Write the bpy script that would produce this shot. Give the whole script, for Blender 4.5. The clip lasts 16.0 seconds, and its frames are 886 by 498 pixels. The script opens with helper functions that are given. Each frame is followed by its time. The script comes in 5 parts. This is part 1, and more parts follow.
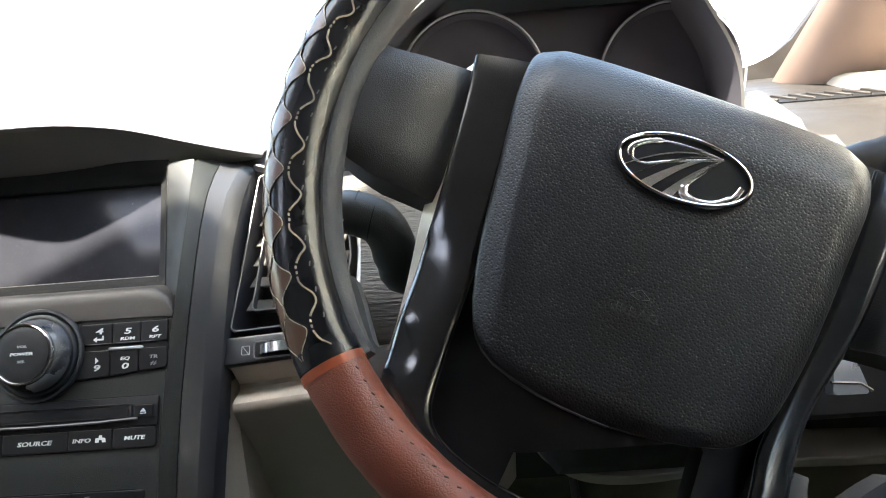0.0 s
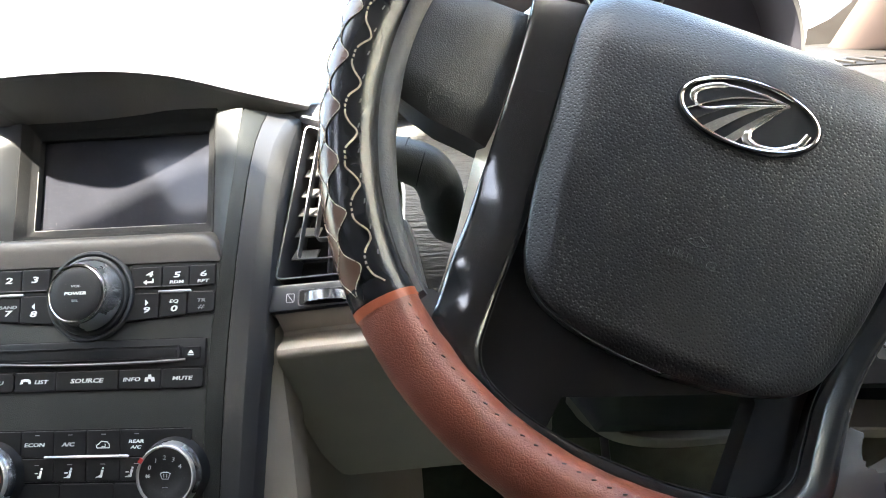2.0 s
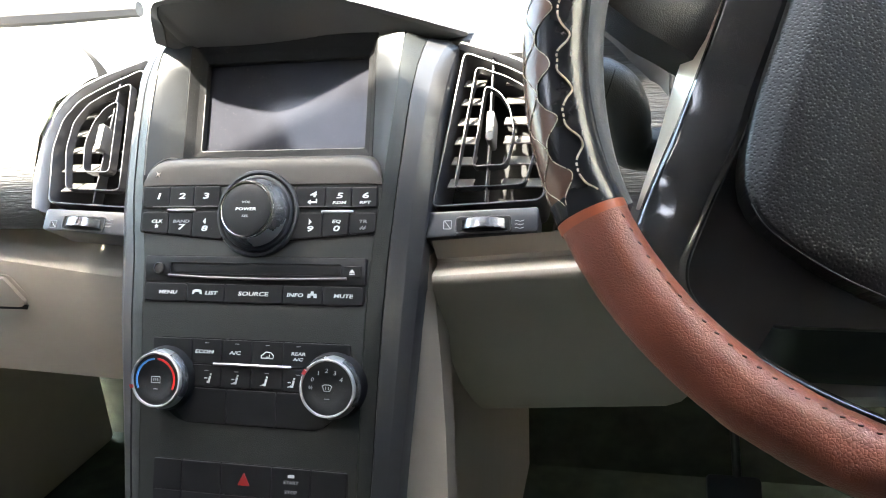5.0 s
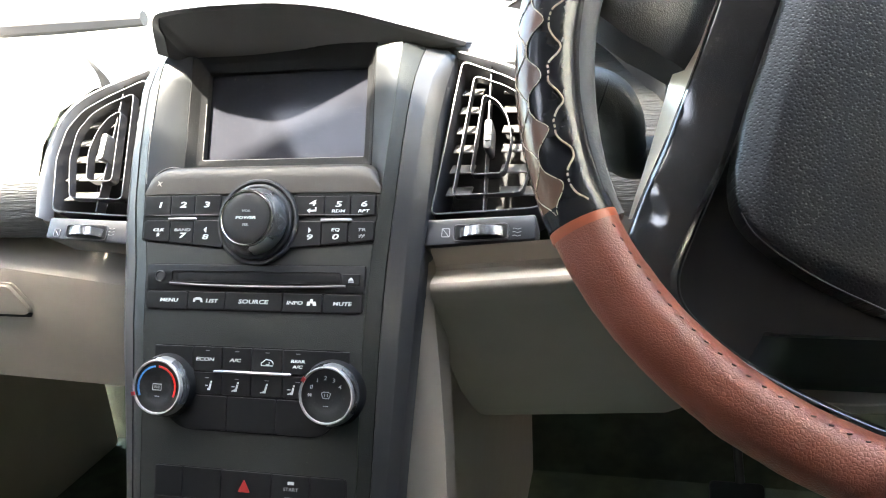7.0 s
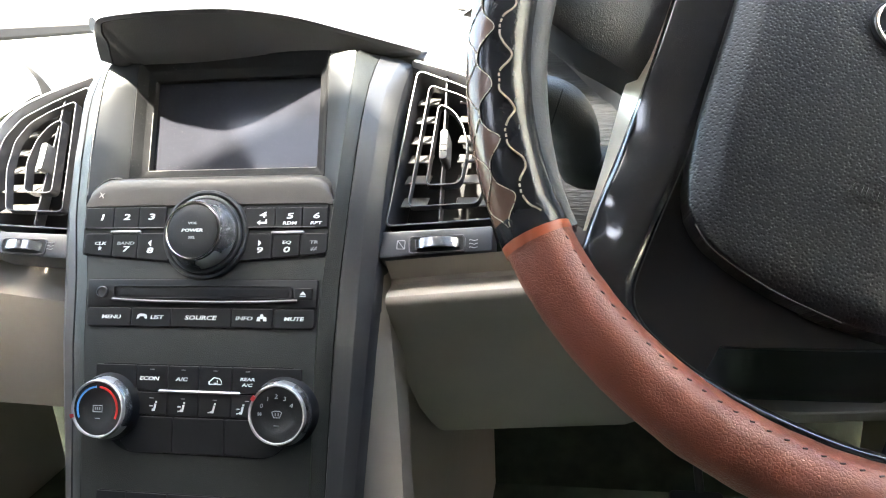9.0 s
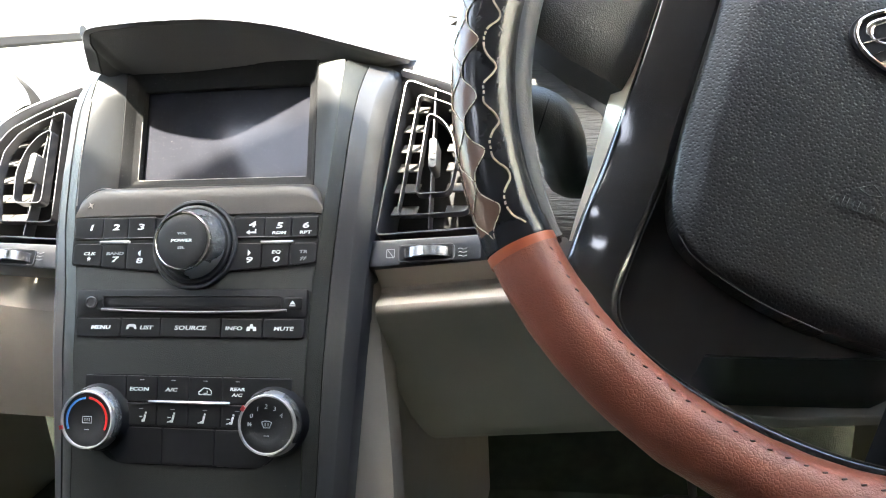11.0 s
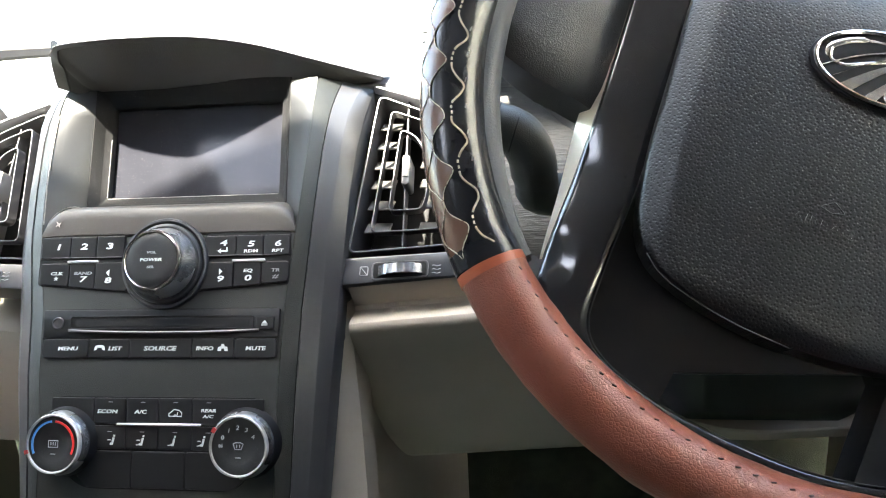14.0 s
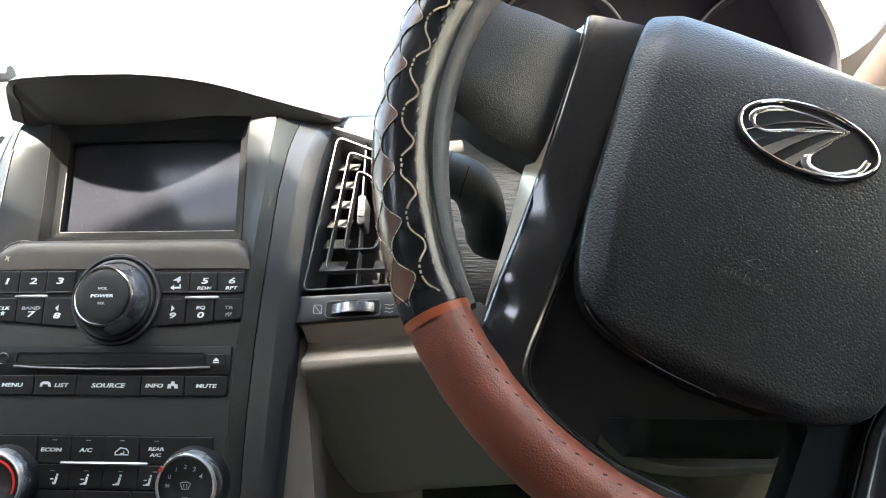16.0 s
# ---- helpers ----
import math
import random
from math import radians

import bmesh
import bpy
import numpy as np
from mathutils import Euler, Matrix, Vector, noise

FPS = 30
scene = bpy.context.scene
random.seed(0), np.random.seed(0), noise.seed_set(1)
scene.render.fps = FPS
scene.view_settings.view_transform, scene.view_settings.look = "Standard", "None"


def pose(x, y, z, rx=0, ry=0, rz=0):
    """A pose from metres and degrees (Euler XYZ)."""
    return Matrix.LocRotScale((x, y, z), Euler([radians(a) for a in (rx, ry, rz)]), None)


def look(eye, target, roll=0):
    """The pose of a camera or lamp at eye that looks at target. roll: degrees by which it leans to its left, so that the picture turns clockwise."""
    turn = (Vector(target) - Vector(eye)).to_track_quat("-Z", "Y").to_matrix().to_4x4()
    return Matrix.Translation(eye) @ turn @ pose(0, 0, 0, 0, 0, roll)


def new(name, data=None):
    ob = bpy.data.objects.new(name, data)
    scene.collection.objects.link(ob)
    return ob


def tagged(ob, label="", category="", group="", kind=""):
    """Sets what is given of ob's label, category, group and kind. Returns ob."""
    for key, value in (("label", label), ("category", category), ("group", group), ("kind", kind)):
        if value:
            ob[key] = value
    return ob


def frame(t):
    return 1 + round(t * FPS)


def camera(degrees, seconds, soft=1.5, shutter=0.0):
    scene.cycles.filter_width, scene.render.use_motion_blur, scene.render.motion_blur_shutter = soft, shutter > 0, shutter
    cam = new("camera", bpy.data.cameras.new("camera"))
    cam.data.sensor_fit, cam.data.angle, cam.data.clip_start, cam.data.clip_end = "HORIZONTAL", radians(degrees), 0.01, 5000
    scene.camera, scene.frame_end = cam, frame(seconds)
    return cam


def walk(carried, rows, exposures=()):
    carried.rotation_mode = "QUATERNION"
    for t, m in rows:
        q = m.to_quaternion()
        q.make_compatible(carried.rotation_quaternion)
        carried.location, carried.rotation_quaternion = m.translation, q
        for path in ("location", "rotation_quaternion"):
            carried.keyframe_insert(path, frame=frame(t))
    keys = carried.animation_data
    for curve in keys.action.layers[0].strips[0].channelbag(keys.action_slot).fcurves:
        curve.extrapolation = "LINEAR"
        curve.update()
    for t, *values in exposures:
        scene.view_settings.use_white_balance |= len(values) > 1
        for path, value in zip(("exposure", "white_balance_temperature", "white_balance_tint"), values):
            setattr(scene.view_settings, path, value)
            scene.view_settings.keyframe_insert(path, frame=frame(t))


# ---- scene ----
cam = camera(66.2, 16.0, soft=1.0)
# seconds, eye in metres, turn in degrees
ROWS = [
    (0.0, 0.3005, -0.4155, 0.7814, 76.94, 4.76, 1.30),
    (0.5, 0.2939, -0.4172, 0.7742, 76.01, 4.36, 2.61),
    (1.0, 0.2886, -0.4187, 0.7708, 75.10, 3.87, 4.00),
    (1.5, 0.2882, -0.4190, 0.7682, 74.93, 3.79, 4.21),
    (2.0, 0.2887, -0.4185, 0.7678, 74.97, 3.79, 4.08),
    (2.5, 0.2886, -0.4186, 0.7679, 74.97, 3.85, 3.96),
    (3.0, 0.2876, -0.4199, 0.7676, 75.10, 3.81, 4.05),
    (3.5, 0.2660, -0.4262, 0.7603, 73.31, 2.51, 7.78),
    (3.7, 0.2498, -0.4320, 0.7565, 72.99, 1.33, 10.74),
    (5.8, 0.2367, -0.4188, 0.7465, 72.02, 3.66, 12.10),
    (6.0, 0.2371, -0.4247, 0.7483, 72.36, 3.61, 12.42),
    (6.5, 0.2405, -0.4267, 0.7503, 72.86, 3.59, 12.63),
    (7.0, 0.2434, -0.4244, 0.7495, 72.65, 3.58, 12.36),
    (7.5, 0.2407, -0.4236, 0.7465, 72.28, 2.98, 12.27),
    (8.0, 0.2421, -0.4209, 0.7472, 72.42, 3.12, 11.78),
    (8.5, 0.2446, -0.4084, 0.7432, 72.44, 2.76, 9.65),
    (9.0, 0.2470, -0.4132, 0.7471, 73.38, 3.03, 9.34),
    (9.2, 0.2485, -0.4115, 0.7479, 73.42, 3.28, 9.15),
    (11.3, 0.2517, -0.4136, 0.7508, 73.85, 3.22, 8.84),
    (11.5, 0.2521, -0.4161, 0.7511, 74.11, 3.29, 9.25),
    (12.0, 0.2512, -0.4162, 0.7504, 74.05, 3.17, 9.30),
    (12.5, 0.2509, -0.4163, 0.7500, 74.02, 3.01, 9.12),
    (13.0, 0.2517, -0.4153, 0.7495, 74.14, 3.00, 8.92),
    (13.5, 0.2518, -0.4131, 0.7496, 74.26, 2.86, 8.04),
    (14.0, 0.2554, -0.4105, 0.7525, 74.67, 3.21, 7.10),
    (14.5, 0.2557, -0.4093, 0.7521, 74.39, 2.96, 6.77),
    (15.0, 0.2577, -0.4098, 0.7562, 74.36, 3.74, 6.52),
    (15.5, 0.2570, -0.4136, 0.7625, 76.47, 2.20, 5.05),
    (16.0, 0.2629, -0.4183, 0.7634, 76.90, 1.55, 4.21),
]
walk(cam, [(t, pose(x, y, z, rx, ry, rz)) for t, x, y, z, rx, ry, rz in ROWS],
     exposures=[(0.0, 4.29, 7080, 6), (1.2, 4.88, 7080, 6), (3.2, 4.93, 7080, 6), (6.0, 5.13, 7080, 6), (9.0, 5.13, 7080, 6), (11.5, 5.03, 7080, 6), (15.3, 4.98, 7080, 6), (16.0, 4.54, 7080, 6)])


# ---- light ----
world = bpy.data.worlds.new("daylight")
scene.world = world
world.use_nodes = True
_n = world.node_tree.nodes
_sky = _n.new("ShaderNodeTexSky")
_sky.sky_type, _sky.sun_disc = "NISHITA", False
SUN_AZ, SUN_EL = radians(-139), radians(62)   # azimuth from straight ahead, to the left
_sky.sun_elevation, _sky.sun_rotation = SUN_EL, SUN_AZ
_sky.air_density, _sky.dust_density, _sky.ozone_density = 1.0, 2.5, 0.8
_n["Background"].inputs["Strength"].default_value = 0.12
world.node_tree.links.new(_sky.outputs[0], _n["Background"].inputs["Color"])
_sun = bpy.data.lights.new("sun", "SUN")
_sun.energy, _sun.angle, _sun.color = 2.0, radians(1.2), (1.0, 0.95, 0.88)
sun = new("sun", _sun)
_toward = Vector((math.sin(SUN_AZ) * math.cos(SUN_EL), math.cos(SUN_AZ) * math.cos(SUN_EL), math.sin(SUN_EL)))
sun.matrix_world = look(_toward * 20, (0, 0, 0))


# ---- materials ----
def material(name, color, rough=0.5, metal=0.0, var=0.12, var_size=30.0, bump=0.0, bump_size=900.0, kind="NOISE",
             coat=0.0, stretch=(1, 1, 1), bump_dist=0.0006, dust=0.0, fine=0.0, spec=0.5):
    """A surface with colour variation, roughness variation and a fine relief."""
    m = bpy.data.materials.new(name)
    m.use_nodes = True
    nt = m.node_tree
    N, L = nt.nodes, nt.links
    b = N["Principled BSDF"]
    b.inputs["Metallic"].default_value = metal
    b.inputs["Specular IOR Level"].default_value = spec
    b.inputs["Coat Weight"].default_value = coat
    b.inputs["Coat Roughness"].default_value = 0.04
    tc = N.new("ShaderNodeTexCoord")
    mp = N.new("ShaderNodeMapping")
    mp.inputs["Scale"].default_value = stretch
    L.new(tc.outputs["Object"], mp.inputs["Vector"])
    n1 = N.new("ShaderNodeTexNoise")
    n1.inputs["Scale"].default_value, n1.inputs["Detail"].default_value = var_size, 5
    L.new(mp.outputs[0], n1.inputs["Vector"])
    ramp = N.new("ShaderNodeMapRange")
    ramp.inputs["From Min"].default_value, ramp.inputs["From Max"].default_value = 0.3, 0.7
    ramp.inputs["To Min"].default_value, ramp.inputs["To Max"].default_value = 1 - var, 1 + var
    L.new(n1.outputs["Fac"], ramp.inputs["Value"])
    mul = N.new("ShaderNodeVectorMath")
    mul.operation = "SCALE"
    mul.inputs[0].default_value = color
    L.new(ramp.outputs[0], mul.inputs["Scale"])
    last = mul.outputs[0]
    if dust:
        n3 = N.new("ShaderNodeTexNoise")
        n3.inputs["Scale"].default_value, n3.inputs["Detail"].default_value, n3.inputs["Roughness"].default_value = 900, 3, 0.7
        L.new(tc.outputs["Object"], n3.inputs["Vector"])
        r3 = N.new("ShaderNodeMapRange")
        r3.inputs["From Min"].default_value, r3.inputs["From Max"].default_value = 0.64, 0.78
        r3.inputs["To Max"].default_value = dust
        L.new(n3.outputs["Fac"], r3.inputs["Value"])
        mix = N.new("ShaderNodeMix")
        mix.data_type = "RGBA"
        mix.inputs["B"].default_value = (0.45, 0.42, 0.38, 1)
        L.new(r3.outputs[0], mix.inputs["Factor"])
        L.new(last, mix.inputs["A"])
        last = mix.outputs["Result"]
    L.new(last, b.inputs["Base Color"])
    r2 = N.new("ShaderNodeMapRange")
    r2.inputs["From Min"].default_value, r2.inputs["From Max"].default_value = 0.3, 0.7
    r2.inputs["To Min"].default_value, r2.inputs["To Max"].default_value = max(0.0, rough * 0.85), min(1.0, rough * 1.15)
    L.new(n1.outputs["Fac"], r2.inputs["Value"])
    L.new(r2.outputs[0], b.inputs["Roughness"])
    if bump:
        if kind == "PIT":
            # the raised ground is glossier than the bottoms of the pits
            gloss = N.new("ShaderNodeMath")
            gloss.operation, gloss.inputs[1].default_value, gloss.inputs[2].default_value = "MULTIPLY_ADD", spec * 0.2, spec * 0.75
            t = N.new("ShaderNodeTexVoronoi")
            t.voronoi_dimensions = "2D"
            t.inputs["Randomness"].default_value = 0.85
            t.inputs["Scale"].default_value = bump_size
            lim = N.new("ShaderNodeMapRange")
            lim.interpolation_type = "SMOOTHSTEP"
            lim.inputs["From Min"].default_value, lim.inputs["From Max"].default_value = 0.10, 0.40
            L.new(t.outputs["Distance"], lim.inputs["Value"])
            out = lim.outputs[0]
            L.new(out, gloss.inputs[0])
            L.new(gloss.outputs[0], b.inputs["Specular IOR Level"])
        elif kind == "VORONOI":
            t = N.new("ShaderNodeTexVoronoi")
            t.feature = "SMOOTH_F1"
            t.inputs["Scale"].default_value = bump_size
            out = t.outputs["Distance"]
        elif kind == "CRACK":
            t = N.new("ShaderNodeTexVoronoi")
            t.feature = "DISTANCE_TO_EDGE"
            t.inputs["Scale"].default_value = bump_size
            warp = N.new("ShaderNodeTexNoise")
            warp.inputs["Scale"].default_value = bump_size * 0.6
            L.new(mp.outputs[0], warp.inputs["Vector"])
            add = N.new("ShaderNodeMix")
            add.data_type = "VECTOR"
            add.inputs["Factor"].default_value = 0.0012
            L.new(mp.outputs[0], add.inputs["A"])
            L.new(warp.outputs["Color"], add.inputs["B"])
            L.new(add.outputs["Result"], t.inputs["Vector"])
            lim = N.new("ShaderNodeMapRange")
            lim.inputs["From Max"].default_value = 0.22
            L.new(t.outputs["Distance"], lim.inputs["Value"])
            out = lim.outputs[0]
        else:
            t = N.new("ShaderNodeTexNoise")
            t.inputs["Scale"].default_value, t.inputs["Detail"].default_value = bump_size, 4
            out = t.outputs["Fac"]
        if kind != "CRACK":
            L.new(mp.outputs[0], t.inputs["Vector"])
        bp = N.new("ShaderNodeBump")
        bp.inputs["Strength"].default_value, bp.inputs["Distance"].default_value = bump, bump_dist
        L.new(out, bp.inputs["Height"])
        if fine:
            t2 = N.new("ShaderNodeTexNoise")
            t2.inputs["Scale"].default_value, t2.inputs["Detail"].default_value = bump_size * 3.5, 3
            L.new(tc.outputs["Object"], t2.inputs["Vector"])
            bp2 = N.new("ShaderNodeBump")
            bp2.inputs["Strength"].default_value, bp2.inputs["Distance"].default_value = fine, bump_dist * 0.4
            L.new(t2.outputs["Fac"], bp2.inputs["Height"])
            L.new(bp.outputs[0], bp2.inputs["Normal"])
            L.new(bp2.outputs[0], b.inputs["Normal"])
        else:
            L.new(bp.outputs[0], b.inputs["Normal"])
    return m


def glass_material(name, tint=(1, 1, 1), rough=0.0):
    m = bpy.data.materials.new(name)
    m.use_nodes = True
    nt = m.node_tree
    N, L = nt.nodes, nt.links
    out = N["Material Output"]
    N.remove(N["Principled BSDF"])
    tr, gl, mx, fr = N.new("ShaderNodeBsdfTransparent"), N.new("ShaderNodeBsdfGlossy"), N.new("ShaderNodeMixShader"), N.new("ShaderNodeLayerWeight")
    tr.inputs["Color"].default_value = (*tint, 1)
    gl.inputs["Roughness"].default_value = rough
    pw, ad = N.new("ShaderNodeMath"), N.new("ShaderNodeMath")
    pw.operation, ad.operation = "POWER", "MULTIPLY_ADD"
    pw.inputs[1].default_value, ad.inputs[1].default_value, ad.inputs[2].default_value = 5.0, 0.8, 0.04
    L.new(fr.outputs["Facing"], pw.inputs[0])
    L.new(pw.outputs[0], ad.inputs[0])
    L.new(ad.outputs[0], mx.inputs[0])
    L.new(tr.outputs[0], mx.inputs[1])
    L.new(gl.outputs[0], mx.inputs[2])
    L.new(mx.outputs[0], out.inputs["Surface"])
    return m


FASCIA = material("grained black plastic", (0.0165, 0.018, 0.0162), 0.48, bump=0.7, bump_size=1500, bump_dist=0.0003, dust=0.25)
BLACK = material("matt black plastic", (0.015, 0.015, 0.016), 0.48, spec=0.35, bump=0.3, bump_size=1800, bump_dist=0.0002, dust=0.15)
KEY = material("black key plastic", (0.013, 0.013, 0.014), 0.42, spec=0.22, bump=0.12, bump_size=2200, bump_dist=0.0002)
DEEP = material("unlit black plastic", (0.013, 0.013, 0.014), 0.6, spec=0.15)
PIANO = material("glossy black lacquer", (0.013, 0.013, 0.014), 0.16, coat=0.08, var=0.25, spec=0.8, dust=0.12)
SATIN = material("satin grey painted plastic", (0.058, 0.058, 0.061), 0.35, metal=0.35, var=0.03)
LEDGE = material("worn brownish black plastic", (0.058, 0.051, 0.045), 0.44, bump=0.35, bump_size=1500, bump_dist=0.0003, dust=0.3, spec=0.35)
RECESS = material("dark satin plastic", (0.034, 0.036, 0.039), 0.42, metal=0.2, var=0.04)
SLAT = material("dull grey vent slat", (0.098, 0.094, 0.090), 0.5, metal=0.0, var=0.1)
WEB = material("satin grey moulded web", (0.17, 0.165, 0.16), 0.40, metal=0.3, bump=0.3, bump_size=1300, bump_dist=0.0002)
SHINE = material("bright badge metal", (0.80, 0.77, 0.72), 0.18, metal=0.9, var=0.05)
SMOKED = material("smoked chrome", (0.36, 0.365, 0.38), 0.26, metal=0.9, var=0.1)
DIAL = material("dark dial face", (0.062, 0.060, 0.074), 0.55, spec=0.3)
VENTRIM = material("pale silver vent edging", (0.40, 0.41, 0.43), 0.36, metal=0.35, var=0.04)
FRAME = material("dull black frame plastic", (0.016, 0.016, 0.017), 0.6, spec=0.18, bump=0.5, bump_size=1500, bump_dist=0.0003, dust=0.35)
# brown skin, its colour darkened to stand for shade at the dashboard's end
SHADEDSKIN = material("brown dashboard end skin darkened for shade", (0.026, 0.023, 0.021), 0.55, bump=0.4, bump_size=900, bump_dist=0.0003, spec=0.3)
EDGELIGHT = material("pale grey edge highlight", (0.22, 0.21, 0.20), 0.45, var=0.4, var_size=200)
CHAMPAGNE = material("champagne painted plastic edge", (0.62, 0.52, 0.40), 0.32, metal=0.5, var=0.06)
SILVER = material("silver painted plastic", (0.50, 0.50, 0.52), 0.30, metal=0.75, bump=0.08, bump_size=1600, bump_dist=0.0002)
WIRE = material("grey vent plastic", (0.095, 0.095, 0.10), 0.32, metal=0.4)
PLATE = material("blue-grey painted plastic", (0.040, 0.042, 0.048), 0.34, metal=0.3, bump=0.08, bump_size=1600, bump_dist=0.0002)
CHROME = material("chrome plating", (0.72, 0.70, 0.68), 0.10, metal=1.0, var=0.05)
CREAM = material("cream moulded plastic", (0.37, 0.325, 0.275), 0.55, bump=0.25, bump_size=1400, bump_dist=0.0003, dust=0.0, var=0.05)
PAD = material("embossed grey dashboard skin", (0.068, 0.066, 0.064), 0.55, bump=0.9, bump_size=60, stretch=(1, 1, 9), bump_dist=0.0022, var=0.10, var_size=25, fine=0.2)
HOODMAT = material("charcoal dashboard skin", (0.093, 0.089, 0.088), 0.55, bump=0.4, bump_size=700, bump_dist=0.0003, dust=0.2)
LEATHER = material("black leather", (0.014, 0.014, 0.016), 0.22, bump=0.14, bump_size=520, kind="CRACK", bump_dist=0.00015, fine=0.05)
BROWN = material("reddish brown leather", (0.195, 0.055, 0.033), 0.35, bump=0.42, bump_size=700, kind="CRACK", bump_dist=0.00025, var=0.14, var_size=60, fine=0.1)
SUEDE = material("grey pebbled rubber", (0.060, 0.060, 0.062), 0.55, bump=0.9, bump_size=1000, bump_dist=0.0003, dust=0.2)
GRAIN = material("pebble grained airbag cover", (0.0135, 0.0132, 0.0135), 0.38, spec=0.52, bump=0.36, bump_size=600, kind="PIT", bump_dist=0.00035, fine=0.6)
TAN = material("taupe brown leather", (0.115, 0.060, 0.040), 0.26, bump=0.14, bump_size=520, kind="CRACK", bump_dist=0.00015, fine=0.05)
GREYTHREAD = material("grey sewing thread", (0.16, 0.15, 0.14), 0.7)
THREAD = material("cream sewing thread", (0.42, 0.33, 0.23), 0.7, var=0.35, var_size=400)
DARKTHREAD = material("dark brown sewing thread", (0.03, 0.012, 0.01), 0.7)
ORANGE = material("orange edge paint", (0.30, 0.065, 0.025), 0.4, var=0.1)
INK = material("white printed legend", (0.72, 0.74, 0.74), 0.5, var=0.03)
GREYINK = material("grey printed legend", (0.30, 0.31, 0.32), 0.5, var=0.03)
RED = material("red print", (0.55, 0.02, 0.02), 0.45)
DULLRED = material("dull red lens", (0.33, 0.020, 0.022), 0.45)
RIM = material("bright knob rim", (0.74, 0.72, 0.69), 0.24, metal=0.65, var=0.05)
BLUE = material("blue print", (0.05, 0.22, 0.55), 0.45)
SCREEN = material("dusty dark display glass", (0.026, 0.027, 0.034), 0.09, spec=0.22, dust=0.4)
CARPET = material("dark carpet", (0.075, 0.10, 0.065), 0.95, bump=1.0, bump_size=900, bump_dist=0.002, var=0.3)
PEACH = material("beige pillar trim", (0.22, 0.150, 0.118), 0.6, bump=0.2, bump_size=900, bump_dist=0.0003, var=0.05)
LINING = material("grey headliner", (0.17, 0.17, 0.178), 0.9, bump=0.3, bump_size=700)
SEAT = material("dark seat cloth", (0.035, 0.034, 0.033), 0.9, bump=0.3, bump_size=700)
GLASS = glass_material("window glass", (0.95, 0.97, 0.95))
TINTED = glass_material("tinted roof pane added for reflections", (0.68, 0.72, 0.78))
PAVING = material("pale concrete", (0.50, 0.43, 0.34), 0.9, bump=0.5, bump_size=12, var=0.15, var_size=2.0, bump_dist=0.01)
WALLMAT = material("sun-bleached plaster", (0.72, 0.68, 0.61), 0.9, bump=0.5, bump_size=8, var=0.14, var_size=1.5, bump_dist=0.01)
PAINT = material("white car paint", (0.75, 0.75, 0.74), 0.25, coat=0.6, var=0.02)
RUBBER = material("weathered wiper rubber", (0.05, 0.05, 0.05), 0.7)


# ---- builders ----
def finish(name, bm, mat, smooth=40):
    bmesh.ops.recalc_face_normals(bm, faces=bm.faces)
    me = bpy.data.meshes.new(name)
    bm.to_mesh(me)
    bm.free()
    me.materials.append(mat)
    if smooth:
        me.set_sharp_from_angle(angle=radians(smooth))
        me.polygons.foreach_set("use_smooth", [True] * len(me.polygons))
    return me


def part(name, bm, mat, parent=None, label="", m=None, smooth=40):
    """Links a bmesh as one mesh object under a thing or a part."""
    ob = new(name, finish(name, bm, mat, smooth) if isinstance(bm, bmesh.types.BMesh) else bm)
    if parent:
        ob.parent = parent
    if m is not None:
        ob.matrix_basis = m
    if label:
        ob["label"] = label
    return ob


def thing(name, label, category, m=None, group="", kind=""):
    ob = new(name)
    ob.empty_display_size = 0.02
    if m is not None:
        ob.matrix_basis = m
    return tagged(ob, label, category, group, kind)


def box(bm, x0, x1, y0, y1, z0, z1, bevel=0.0, seg=2):
    r = bmesh.ops.create_cube(bm, size=1, matrix=Matrix.LocRotScale(((x0 + x1) / 2, (y0 + y1) / 2, (z0 + z1) / 2), None, (x1 - x0, y1 - y0, z1 - z0)))
    if bevel:
        es = list({e for v in r["verts"] for e in v.link_edges})
        bmesh.ops.bevel(bm, geom=es, offset=bevel, segments=seg, affect="EDGES", profile=0.5)
    return bm


def prism(bm, pts, z0, z1, bevel=0.0, seg=2):
    """A flat outline (x, y), anticlockwise, raised from z0 to z1, its upper rim rounded."""
    lo = [bm.verts.new((x, y, z0)) for x, y in pts]
    hi = [bm.verts.new((x, y, z1)) for x, y in pts]
    n = len(pts)
    bm.faces.new(lo[::-1])
    top = bm.faces.new(hi)
    for i in range(n):
        bm.faces.new((lo[i], lo[(i + 1) % n], hi[(i + 1) % n], hi[i]))
    if bevel:
        bmesh.ops.bevel(bm, geom=list(top.edges), offset=bevel, segments=seg, affect="EDGES", profile=0.5)
    return bm


def rounded(x0, x1, y0, y1, r, n=5):
    """A rounded rectangle; r: one radius or four (from bottom left, anticlockwise)."""
    rs = r if isinstance(r, (tuple, list)) else (r,) * 4
    pts = []
    for (cx, cy, sx, sy, a0), q in zip(((x0, y0, 1, 1, 180), (x1, y0, -1, 1, 270), (x1, y1, -1, -1, 0), (x0, y1, 1, -1, 90)), rs):
        for i in range(n + 1 if q > 1e-5 else 1):
            a = radians(a0 + 90 * i / n)
            pts.append((cx + sx * q + q * math.cos(a), cy + sy * q + q * math.sin(a)))
    return pts


